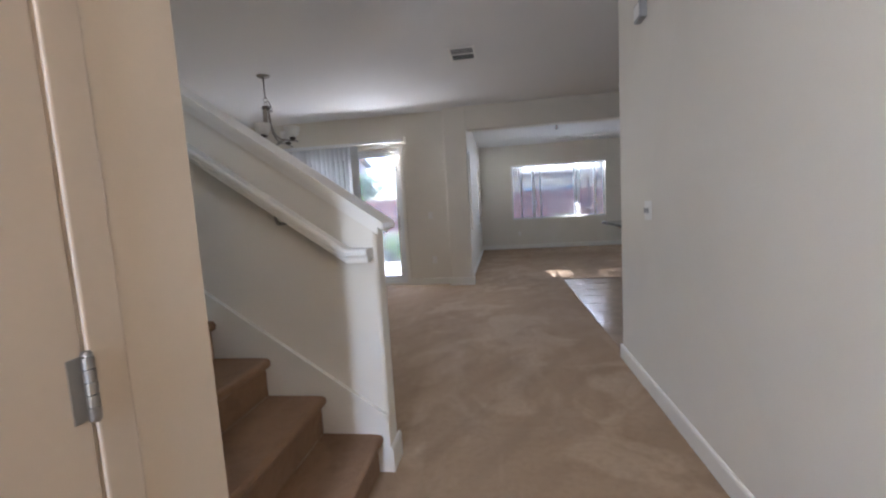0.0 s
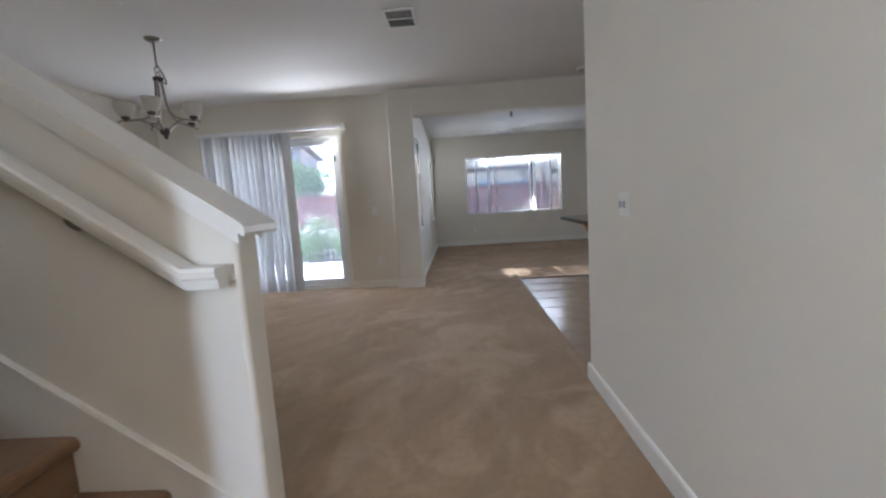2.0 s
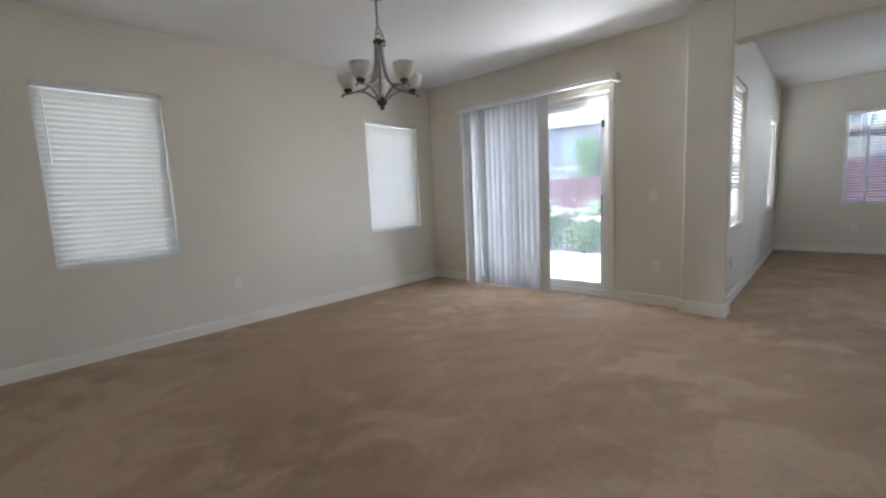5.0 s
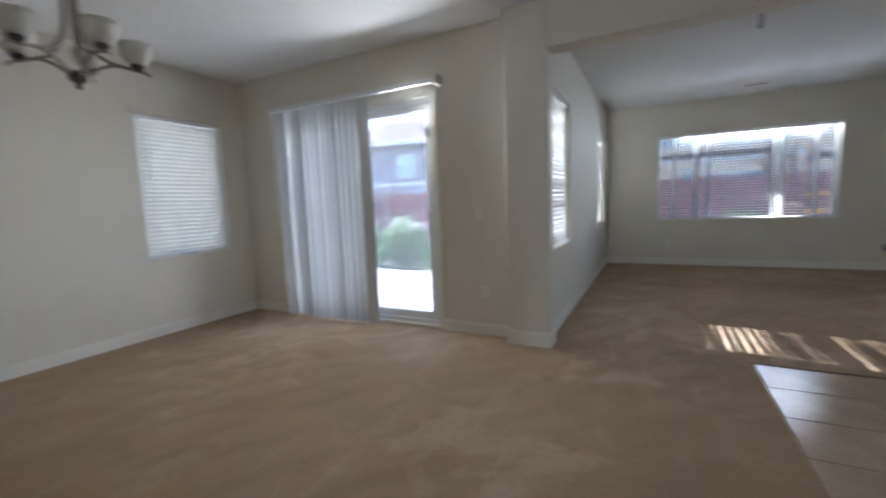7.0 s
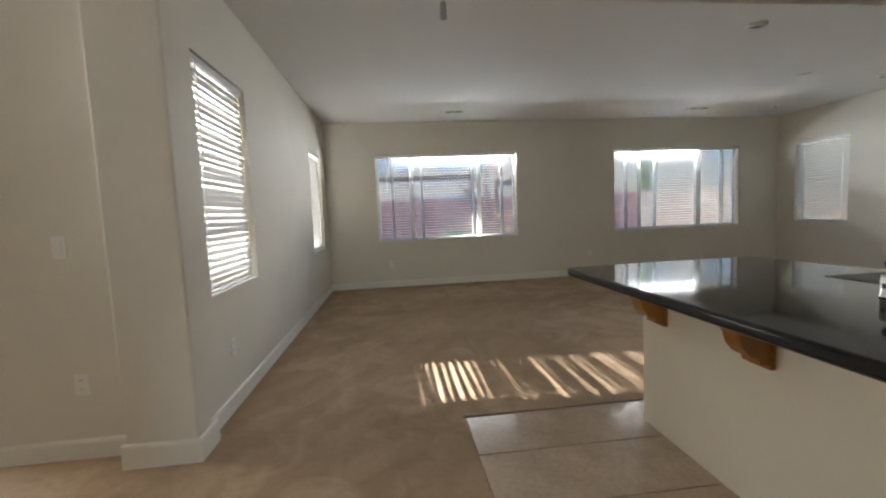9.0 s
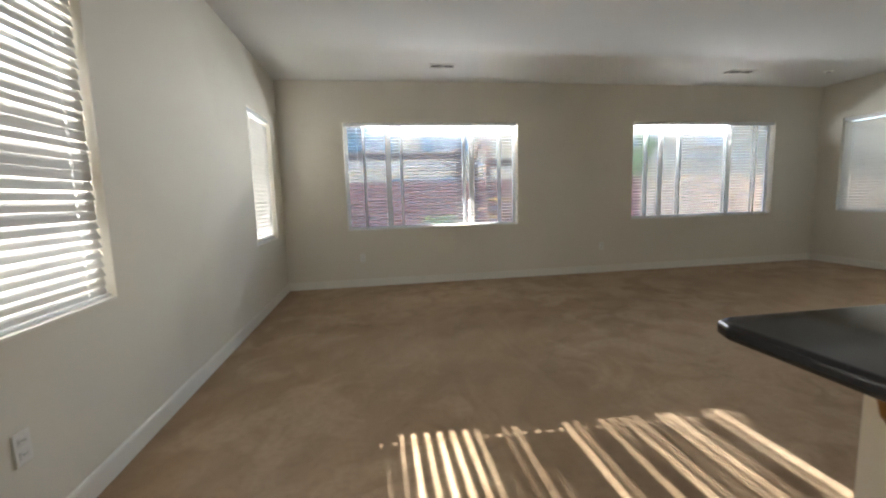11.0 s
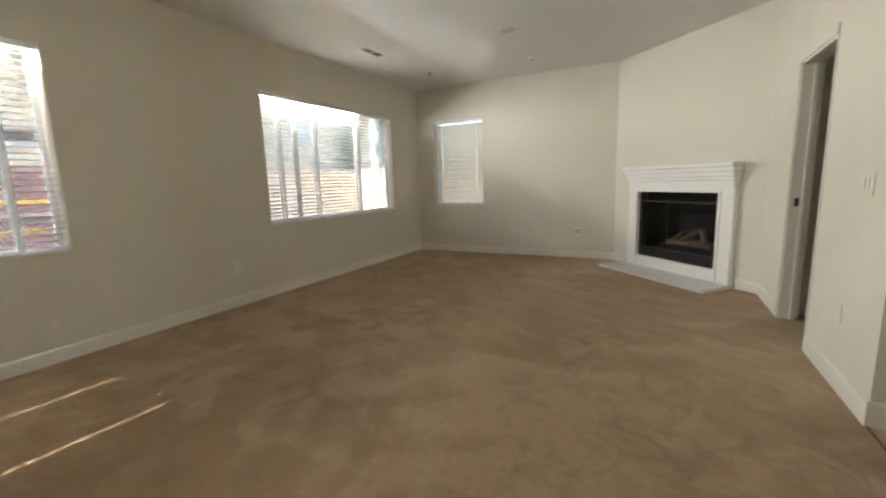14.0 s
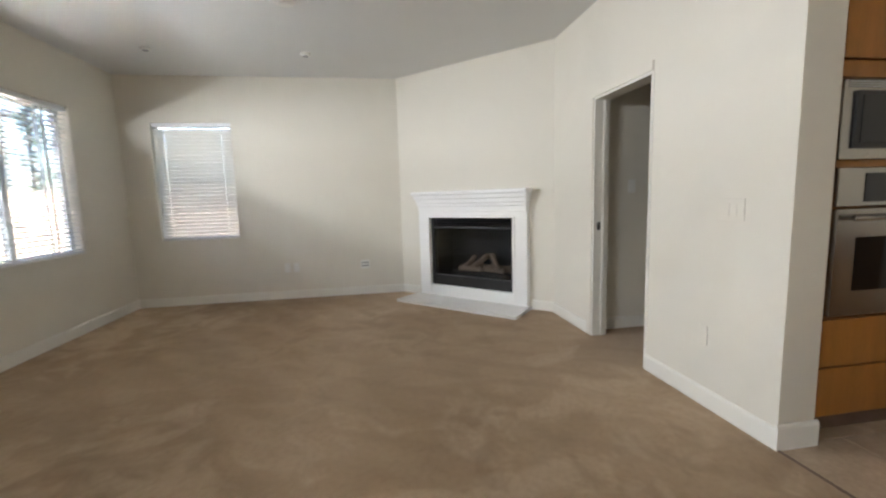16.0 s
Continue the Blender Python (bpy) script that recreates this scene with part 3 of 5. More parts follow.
def window(name, side, face, spec, label, stiles=(0.5,)):
    a, b, z0, z1 = spec
    w, h = b - a, z1 - z0
    root = new(name)
    root.matrix_basis = window_pose(side, a if side == "east" else b, z0, face)
    tagged(root, label, "window", "", "structure")
    d0, d1 = -0.15, -0.095
    f = 0.045
    for p, q, r, s, nm in ((0, w, 0, f, "frame_bottom"), (0, w, h - f, h, "frame_top"), (0, f, f, h - f, "frame_side"), (w - f, w, f, h - f, "frame_side")):
        part(nm, boxed(p, q, d0, d1, r, s, bevel=0.004), WHITE, root)
    edges = [f] + [w * s for s in stiles] + [w - f]
    for s in stiles:
        part("stile", boxed(w * s - 0.036, w * s + 0.036, -0.118, -0.088, f, h - f, bevel=0.004), WHITE, root)
    for p, q in zip(edges, edges[1:]):
        pane = part("pane", boxed(p + 0.001, q - 0.001, -0.102, -0.098, f - 0.003, h - f + 0.003), GLASSWEST if spec in (WIN_D, WIN_E, WIN_L, WIN_M) else GLASS, root)
        pane.visible_shadow = side == "west" and face == FX
    part("sill", boxed(0.001, w - 0.001, -0.094, 0.004, 0.0005, 0.012, bevel=0.003), TRIM, root, "white painted sill board")
    return root


def slat_mesh(w, holes, slot=0.008):
    """A slightly crowned slat, w long, with a slot at each ladder cord."""
    bm = bmesh.new()
    half, t, crown, gap = 0.025, 0.0028, 0.0025, 0.0056
    at = [0.0] + [v for hcut in holes for v in (hcut - gap, hcut + gap)] + [w]
    spans = [(at[i], at[i + 1]) for i in range(0, len(at), 2)]
    for p, q in spans:
        prism(bm, [(-half, 0), (0, crown), (half, 0), (half, t), (0, crown + t), (-half, t)], "x", p, q)
    for hcut in holes:
        for y0, y1 in ((-half, -slot), (slot, half)):
            prism(bm, [(y0, 0), (y1, 0), (y1, t), (y0, t)], "x", hcut - gap, hcut + gap)
    return bm


def blind(side, face, spec, tilt, label, cords=(0.14, 0.86), jitter=1.5, slat_m=None, valance=True, inset=0.006, loose=None, tape=0.002, slots=True, slot=0.008):
    a, b, z0, z1 = spec
    w, h = b - a - 2 * inset, z1 - z0
    root = thing("window_blind", label, "blind", window_pose(side, (a if side == "east" else b), z0, face), "horizontal window blinds")
    rng = random.Random(int(a * 1000) + int(z1 * 10))
    y = -0.045
    part("head_rail", boxed(inset, inset + w, y - 0.028, y + 0.028, h - 0.045, h - 0.003, bevel=0.004), WHITE, root)
    if valance:
        part("valance", boxed(-0.035, b - a + 0.035, 0.001, 0.012, h - 0.004, h + 0.05, bevel=0.003), WALL, root, "slim painted valance strip")
    me = mesh_of("slat", slat_mesh(w, [w * c for c in cords] if slots else [], slot), slat_m or SLAT)
    pitch = 0.0435
    n = int((h - 0.075) / pitch)
    for i in range(n):
        z = 0.045 + i * pitch
        lean = loose if loose and rng.random() < 0.48 else tilt
        share("slat", me, root, pose(inset, y, z, -(lean + rng.uniform(-jitter, jitter)), 0.08 * rng.uniform(-jitter, jitter), 0))
    part("bottom_rail", boxed(inset, inset + w, y - 0.026, y + 0.026, 0.014, 0.028, bevel=0.004), WHITE, root)
    for c in cords:
        for dy in (-0.0265, 0.0265):
            part("ladder_tape" if tape > 0.01 else "ladder_cord", boxed(inset + w * c - tape / 2, inset + w * c + tape / 2, y + dy * math.cos(radians(tilt)) - 0.001, y + dy * math.cos(radians(tilt)) + 0.001, 0.02, h - 0.04), TAPE if tape > 0.01 else WHITE, root)
    bm = tube(bmesh.new(), [(inset + w * 0.93, y + 0.04, h - 0.05), (inset + w * 0.93, y + 0.042, h - 0.62)], 0.004, 6)
    part("wand", bm, PLASTIC, root, "clear tilt wand")
    return root


window("window_1", "north", FN, WIN_A, "wide white vinyl sliding window with three panes", (0.274, 0.757))
window("window_2", "north", FN, WIN_B, "wide white vinyl sliding window with three panes over the yard", (0.30, 0.786))
window("window_3", "east", FE, WIN_C, "narrow white vinyl window behind a closed blind", ())
window("window_4", "west", FX, WIN_L, "narrow white vinyl window letting striped sunlight through its blind", ())
window("window_5", "west", FX, WIN_M, "narrow white vinyl window near the corner", ())
window("window_6", "west", XW, WIN_D, "white vinyl dining window behind a closed blind", ())
window("window_7", "west", XW, WIN_E, "white vinyl dining window near the corner behind a closed blind", ())
blind("north", FN, WIN_A, 6, "white horizontal slat blind with open slats in a wide window", (0.108, 0.32, 0.686, 0.894), tape=0.03)
blind("north", FN, WIN_B, 6, "white horizontal slat blind with open slats above the tan fence", (0.13, 0.34, 0.675, 0.905), valance=False, tape=0.03)
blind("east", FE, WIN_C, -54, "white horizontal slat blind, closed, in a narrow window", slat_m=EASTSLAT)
blind("west", FX, WIN_L, 80, "white horizontal slat blind, half closed, streaming sunlight", jitter=4.0, valance=False, loose=66)
blind("west", FX, WIN_M, -66, "white horizontal slat blind, closed, near the room corner", valance=False, jitter=1.5, slot=0.008)
blind("west", XW, WIN_D, -76, "white horizontal slat blind, fully closed, in the dining room", jitter=0.6, slat_m=LITSLAT, slots=False)
blind("west", XW, WIN_E, -76, "white horizontal slat blind, fully closed, near the patio door", jitter=0.6, slat_m=LITSLAT, slots=False)


# patio door
def patio_door():
    a, b, z0, z1 = SLIDER
    root = new("door_1")
    root.matrix_basis = pose(a, YN, 0)
    tagged(root, "white vinyl sliding patio door, glass panels, standing closed", "patio door", "", "structure")
    w, h = b - a, z1
    for nm, p, q, r, s in (("frame_side", 0, 0.05, 0.03, h), ("frame_side", w - 0.05, w, 0.03, h), ("frame_top", 0.05, w - 0.05, h - 0.05, h), ("threshold", 0.05, w - 0.05, 0.03, 0.075)):
        part(nm, boxed(p, q, 0.03, 0.14, r, s, bevel=0.004), WHITE, root)
    mid = w * 0.5
    for p, q, y0 in ((0.052, mid + 0.03, 0.095), (mid - 0.03, w - 0.052, 0.048)):
        for nm, i, j, r, s in (("panel_stile", p, p + 0.06, 0.077, h - 0.052), ("panel_stile", q - 0.06, q, 0.077, h - 0.052), ("panel_rail", p + 0.06, q - 0.06, h - 0.115, h - 0.052), ("panel_rail", p + 0.06, q - 0.06, 0.077, 0.15)):
            part(nm, boxed(i, j, y0, y0 + 0.036, r, s, bevel=0.003), WHITE, root)
        pane = part("pane", boxed(p + 0.058, q - 0.058, y0 + 0.016, y0 + 0.020, 0.148, h - 0.113), GLASSDOOR, root)
        pane.visible_shadow = False
    x = w - 0.085
    bm = tube(bmesh.new(), smooth_curve([(x, 0.046, 0.92), (x, 0.015, 0.93), (x, 0.008, 1.03), (x, 0.015, 1.12), (x, 0.046, 1.13)], 4), 0.008)
    part("handle", bm, BRONZE, root, "dark metal pull handle")
    part("latch", boxed(x - 0.012, x + 0.012, 0.03, 0.047, 1.86, 1.94, bevel=0.003), BRONZE, root, "dark metal latch")


patio_door()
for nm, p, q, r, s in (("trim_patio_side", -1.42, -1.365, 0.0, 2.275), ("trim_patio_side_b", -3.305, -3.25, 0.0, 2.275), ("trim_patio_top", -3.25, -1.42, 2.22, 2.275)):
    structure(nm, boxed(p, q, YN - 0.016, YN - 0.001, r, s, bevel=0.003), TRIM, "white painted casing round the patio door", "trim")


def vertical_blind():
    root = thing("vertical_blind", "white vertical vane blind drawn aside on a long head rail", "vertical blind", pose(-2.37, 6.04, 0))
    part("head_rail", boxed(-1.05, 1.05, -0.022, 0.022, 2.295, 2.335, bevel=0.004), WHITE, root)
    part("valance_end", boxed(1.03, 1.075, -0.035, 0.085, 2.275, 2.36, bevel=0.006), WALL, root)
    rng = random.Random(4)
    n = 15
    for i in range(n):
        x = -0.93 + i * 0.078
        turn = 54 + rng.uniform(-15, 15)
        bm = bmesh.new()
        pts = [(-0.044 + 0.088 * k / 6, 0.011 * (1 - ((k - 3) / 3) ** 2)) for k in range(7)]
        prism(bm, pts + [(px, py + 0.0015) for px, py in pts[::-1]], "z", 0.02 + rng.uniform(0, 0.012), 2.285)
        sway = rng.uniform(-0.3, 0.3)
        if i == 3:
            sway = -1.6
        bm.transform(Matrix.Translation((x, 0, 2.285)) @ Matrix.Rotation(radians(sway), 4, "Y") @ Matrix.Rotation(radians(turn), 4, "Z") @ Matrix.Translation((0, 0, -2.285)))
        part("vane", bm, VANE, root)
        part("carrier", boxed(x - 0.006, x + 0.006, -0.006, 0.006, 2.280, 2.296), PLASTIC, root)
    bm = bmesh.new()
    prism(bm, [(-0.062, 0), (0.062, 0.004), (0.062, 0.006), (-0.062, 0.002)], "z", 0.018, 2.285)
    bm.transform(pose(0.235, 0.0, 0, 0, 0, 8))
    part("vane", bm, VANE, root)
    tube_b = tube(bmesh.new(), [(-1.0, -0.03, 2.29), (-1.0, -0.032, 1.2)], 0.003, 6)
    part("cord", tube_b, PLASTIC, root)


vertical_blind()


# ---- interior doors ----
def hall_door():
    root = new("door_2")
    root.matrix_basis = pose(-0.494, 0.072, 0)
    tagged(root, "closed tan door with a metal hinge in the entry hall", "door", "", "structure")
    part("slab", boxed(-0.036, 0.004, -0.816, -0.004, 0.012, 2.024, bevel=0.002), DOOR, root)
    for z in (0.30, 1.005, 1.80):
        hinge = part("hinge", lathe(bmesh.new(), [(0.0, -0.058), (0.006, -0.056), (0.009, -0.051)] + [(r, -0.05 + k * 0.02 + d) for k in range(5) for r, d in ((0.009, 0.0), (0.009, 0.0175), (0.0065, 0.018), (0.0065, 0.0195))] + [(0.009, 0.051), (0.006, 0.056), (0.0, 0.058)], 14, (0.008, -0.001, z)), NICKEL, root, "brushed nickel butt hinge")
        part("hinge_leaf", boxed(-0.003, 0.0055, -0.030, -0.004, z - 0.05, z + 0.05, bevel=0.001), NICKEL, hinge)
    part("knob", lathe(bmesh.new(), [(0, 0), (0.03, 0), (0.03, 0.008), (0.012, 0.012), (0.012, 0.035), (0.027, 0.045), (0.027, 0.06), (0.012, 0.07), (0, 0.07)], 20).copy(), NICKEL, root).matrix_basis = pose(-0.003, -0.75, 0.95, 0, 90, 0)


hall_door()


def casing(nm, axis, face, a, b, top, out, w=0.066, t=0.016, label="painted door casing", near=True):
    """Side and head casing round an opening from a to b; out is the side it stands on."""
    f0, f1 = sorted((face + 0.001 * out, face + t * out))
    for k, (p, q, r, s) in enumerate(((a - w, a, 0, top), (b, b + w, 0, top), (a - w if near else a, b + w, top, top + w))):
        if k == 0 and not near:
            continue
        bm = boxed(p, q, f0, f1, r, s, bevel=0.004) if axis == "x" else boxed(f0, f1, p, q, r, s, bevel=0.004)
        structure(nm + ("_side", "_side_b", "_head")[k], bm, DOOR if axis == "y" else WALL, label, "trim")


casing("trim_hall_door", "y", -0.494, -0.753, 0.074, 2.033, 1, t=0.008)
casing("trim_doorway", "x", FS, 4.894, 5.635, 2.0, 1, w=0.062, near=False)
for nm, p, q, r, s in (("trim_jamb_east", 5.615, 5.6345, 0, 1.98), ("trim_jamb_west", 4.8945, 4.914, 0, 1.98), ("trim_jamb_head", 4.8945, 5.6345, 1.98, 1.9995)):
    structure(nm, boxed(p, q, 6.055, FS + 0.006, r, s), TRIM, "white painted door jamb", "trim")
structure("trim_stop", boxed(5.603, 5.6145, 6.085, 6.11, 0, 1.98), TRIM, "white door stop strip", "trim")
strike = tagged(new("strike_plate", mesh_of("strike_plate", boxed(5.6115, 5.6145, 6.125, 6.155, 0.92, 0.985, bevel=0.001), BRONZE)), "dark metal strike plate on the door jamb", "strike plate")


# ---- chandelier ----
def chandelier():
    root = thing("chandelier", "brushed nickel chandelier with five frosted glass bell shades", "chandelier", pose(-2.29, 3.82, H))
    part("canopy", lathe(bmesh.new(), [(0, 0), (0.068, 0), (0.066, -0.008), (0.045, -0.022), (0.014, -0.03), (0, -0.03)], 28), NICKEL, root, smooth=True)
    part("stem", tube(bmesh.new(), [(0, 0, -0.03), (0, 0, -0.235)], 0.008), NICKEL, root, smooth=True)
    for k, (z, r) in enumerate(((-0.252, 0.024), (-0.29, 0.026))):
        pts = [(r * math.cos(a) * (k == 0), r * math.cos(a) * (k == 1), z + r * math.sin(a)) for a in [6.28318 * i / 20 for i in range(21)]]
        part("ring", tube(bmesh.new(), pts, 0.0045, 6), NICKEL, root, smooth=True)
    part("cable", tube(bmesh.new(), smooth_curve([(0.01, 0, -0.22), (0.03, 0.01, -0.27), (0.055, 0.02, -0.35), (0.045, 0.015, -0.37), (0.02, 0.005, -0.33)], 4), 0.005, 6), BRONZE, root)
    part("collar", lathe(bmesh.new(), [(0, -0.312), (0.024, -0.312), (0.042, -0.32), (0.042, -0.338), (0.03, -0.352), (0, -0.354)], 24), BRONZE, root, smooth=True)
    part("hub", lathe(bmesh.new(), [(0, -0.735), (0.022, -0.742), (0.040, -0.758), (0.042, -0.785), (0.030, -0.80), (0.015, -0.81), (0.020, -0.822), (0.010, -0.836), (0, -0.84)], 24), BRONZE, root, smooth=True)
    arms, ring_r = 5, 0.268
    for i in range(arms):
        turn = Matrix.Rotation(radians(360 * i / arms), 4, "Z")
        bm = tube(bmesh.new(), smooth_curve([(0.025, 0, -0.775), (0.065, 0, -0.735), (0.12, 0, -0.70), (0.18, 0, -0.682), (0.25, 0, -0.692), (0.30, 0, -0.697), (0.325, 0, -0.715)]), 0.009)
        bm.transform(turn)
        arm = part("arm", bm, NICKEL, root, smooth=True)
        bm = tube(bmesh.new(), smooth_curve([(0.026, 0, -0.34), (0.030, 0, -0.43), (0.042, 0, -0.53), (0.072, 0, -0.61), (0.125, 0, -0.665), (0.19, 0, -0.683)]), 0.010)
        bm.transform(turn)
        part("rod", bm, NICKEL, arm, smooth=True)
        bm = lathe(bmesh.new(), [(0, -0.70), (0.012, -0.698), (0.014, -0.685), (0.03, -0.68), (0.033, -0.662), (0.016, -0.655), (0.014, -0.63), (0, -0.628)], 18, (ring_r, 0, 0))
        bm.transform(turn)
        part("socket", bm, BRONZE, arm, smooth=True)
        prof = [(0.022, -0.658), (0.044, -0.652), (0.062, -0.632), (0.072, -0.605), (0.078, -0.575), (0.080, -0.55)]
        bm = lathe(bmesh.new(), prof + [(r - 0.004, z) for r, z in prof[::-1]], 28, (ring_r, 0, 0))
        bmesh.ops.delete(bm, geom=[f for f in bm.faces if len(f.verts) > 4], context="FACES")
        bm.transform(turn)
        part("shade", bm, SHADE, root, "frosted white glass bell shade", smooth=True)


chandelier()


# ---- ceiling fixtures ----
def vent(x, y, w, d, turn, label):
    root = thing("ceiling_vent", label, "air vent", pose(x, y, H, 0, 0, turn), "ceiling air vents")
    # a flat dark sheet paints the shade of the deep duct
    part("duct_shade", boxed(-w / 2 + 0.02, w / 2 - 0.02, -d / 2 + 0.02, d / 2 - 0.02, -0.003, -0.001), DARK, root)
    for p, q, r, s in ((-w / 2, w / 2, -d / 2, -d / 2 + 0.024), (-w / 2, w / 2, d / 2 - 0.024, d / 2), (-w / 2, -w / 2 + 0.024, -d / 2 + 0.024, d / 2 - 0.024), (w / 2 - 0.024, w / 2, -d / 2 + 0.024, d / 2 - 0.024)):
        part("frame_bar", boxed(p, q, r, s, -0.012, -0.0005, bevel=0.002), PLASTIC, root)
    part("divider", boxed(-0.006, 0.006, -d / 2 + 0.024, d / 2 - 0.024, -0.012, -0.003), PLASTIC, root)
    n = int((w - 0.05) / 0.03)
    for i in range(n):
        bm = boxed(-0.006, 0.006, -d / 2 + 0.024, d / 2 - 0.024, -0.0008, 0.0008)
        bm.transform(pose(-w / 2 + 0.04 + i * 0.03, 0, -0.0055, 0, 14 if i < n / 2 else -14, 0))
        # grey instead of white, so the vent reads as shaded
        part("louver", bm, GREYPLASTIC, root)


vent(-0.16, 3.81, 0.36, 0.26, 90, "white metal ceiling vent over the hall, louvers darkened in colour")
vent(1.69, 10.2, 0.32, 0.16, 0, "white ceiling vent near the wide window")
vent(5.72, 10.2, 0.38, 0.16, 0, "white ceiling vent near the second window")


def disc(nm, x, y, r, h, label, category, material=PLASTIC):
    root = thing(nm, label, category, pose(x, y, H))
    part("rim", lathe(bmesh.new(), [(0, 0), (r, 0), (r, -h * 0.5), (r * 0.85, -h), (0, -h)], 28), material, root, smooth=False)
    part("centre", lathe(bmesh.new(), [(0, -h), (r * 0.55, -h), (r * 0.5, -h - 0.006), (0, -h - 0.006)], 24), GREYPLASTIC if nm == "smoke_detector" else SHADE, root)


disc("recessed_light", 5.87, 8.6, 0.085, 0.012, "round white recessed ceiling light, switched off", "ceiling light")
disc("smoke_detector", 7.0, 8.62, 0.05, 0.03, "small round white smoke detector on the ceiling", "smoke detector")
disc("smoke_detector", 6.97, 10.1, 0.05, 0.02, "small round white detector near the ceiling corner", "smoke detector")
disc("ceiling_lamp", 0.3, -0.95, 0.14, 0.08, "round frosted entry ceiling lamp, switched on", "ceiling light")
disc("recessed_light", 3.96, 7.28, 0.085, 0.012, "round white recessed ceiling light, switched off", "ceiling light")
disc("smoke_detector", 1.85, 5.62, 0.06, 0.03, "round white smoke detector before the header", "smoke detector")
stub = thing("pendant_rod", "short white ceiling pendant rod behind the header, with no lamp", "pendant", pose(1.06, 6.34, H))
part("canopy", lathe(bmesh.new(), [(0, 0), (0.05, 0), (0.045, -0.015), (0.015, -0.02), (0, -0.02)], 20), PLASTIC, stub)
part("rod", tube(bmesh.new(), [(0, 0, -0.02), (0, 0, -0.32)], 0.006), PLASTIC, stub)
part("socket", lathe(bmesh.new(), [(0, -0.31), (0.018, -0.31), (0.02, -0.40), (0, -0.41)], 16), GREYPLASTIC, stub)


# ---- wall plates ----
def plate(nm, label, x, y, z, turn, kind, w=0.07, h=0.115):
    """A cover plate; turn: 0 faces -y, 90 faces +x, 180 faces +y, -90 faces -x."""
    root = thing(nm, label, nm.replace("_", " "), pose(x, y, z, 0, 0, turn))
    part("cover", boxed(-w / 2, w / 2, -0.007, -0.001, -h / 2, h / 2, bevel=0.003), WALL if kind == "none" or w > 0.15 else PLASTIC, root)
    if kind == "switch":
        n = max(1, round(w / 0.07))
        for i in range(n):
            cx = (i - (n - 1) / 2) * 0.046
            part("rocker", boxed(cx - 0.016, cx + 0.016, -0.011, -0.0072, -0.033, 0.033, bevel=0.002), WALL if w > 0.15 else PLASTIC, root)
            if 0.1 < w < 0.15:
                part("toggle", boxed(cx - 0.007, cx + 0.007, -0.02, -0.0112, -0.016, 0.016, bevel=0.002), GREYPLASTIC, root, "grey toggle")
    elif kind == "outlet":
        for cz in (-0.024, 0.024):
            sock = part("socket", boxed(-0.017, 0.017, -0.009, -0.0072, cz - 0.014, cz + 0.014, bevel=0.002), PLASTIC, root)
            for cx in (-0.006, 0.006):
                part("slot", boxed(cx - 0.0012, cx + 0.0012, -0.0098, -0.0092, cz - 0.004, cz + 0.006), DARK, sock)
    elif kind == "media":
        for cz in (-0.02, 0.02):
            for cx in (-0.03, 0, 0.03):
                part("jack", boxed(cx - 0.009, cx + 0.009, -0.009, -0.0072, cz - 0.009, cz + 0.009), DARK, root)


plate("light_switch", "white double light switch on the hall wall", 1.04, 2.225, 1.152, -90, "switch", 0.115)
plate("light_switch", "white switch plate on the back hall wall", 5.76, 5.75, 1.28, -90, "switch")
plate("wall_outlet", "white duplex outlet low on the dining wall", XW, 3.24, 0.44, 90, "outlet")
plate("wall_outlet", "white duplex outlet under the wide window", 0.62, FN, 0.40, 0, "outlet")
plate("wall_outlet", "white duplex outlet between the windows", 4.15, FN, 0.40, 0, "outlet")
plate("wall_outlet", "white media plate with dark jacks low on the wall", FE, 8.154, 0.398, -90, "media", 0.115)
plate("wall_outlet", "white duplex outlet low on the east wall", FE, 9.13, 0.40, -90, "outlet")
plate("wall_outlet", "white duplex outlet low on the east wall", FE, 9.02, 0.40, -90, "outlet")
plate("blank_plate", "white blank cover plate low on the wall", FE, 8.62, 0.40, -90, "none")
plate("blank_plate", "white blank cover plate high on the wall", FE, 8.42, 1.30, -90, "none")
plate("blank_plate", "faint white blank cover plate high on the wall", FE, 8.62, 1.30, -90, "none")
plate("light_switch", "white switch plate on the wall by the patio door", -0.98, YN, 1.12, 0, "switch")
plate("wall_outlet", "white outlet low beside the patio door", -0.95, YN, 0.40, 0, "outlet")
plate("wall_outlet", "white outlet low on the wall under the window", FX, 6.64, 0.40, 90, "outlet")
plate("wall_outlet", "faint wall-coloured outlet low on the pale wall", 4.40, FS, 0.41, 180, "none")
plate("light_switch", "white triple switch on the wall by the doorway", 4.25, FS, 1.12, 180, "switch", 0.16)
chime = thing("door_chime", "small grey-white door chime box high on the hall wall", "door chime", pose(1.04, 2.28, 2.33, 0, 0, -90))
part("case", boxed(-0.06, 0.06, -0.04, -0.001, -0.05, 0.05, bevel=0.006), GREYPLASTIC, chime)
part("face", boxed(-0.045, 0.045, -0.044, -0.0405, -0.036, 0.036, bevel=0.002), PLASTIC, chime)


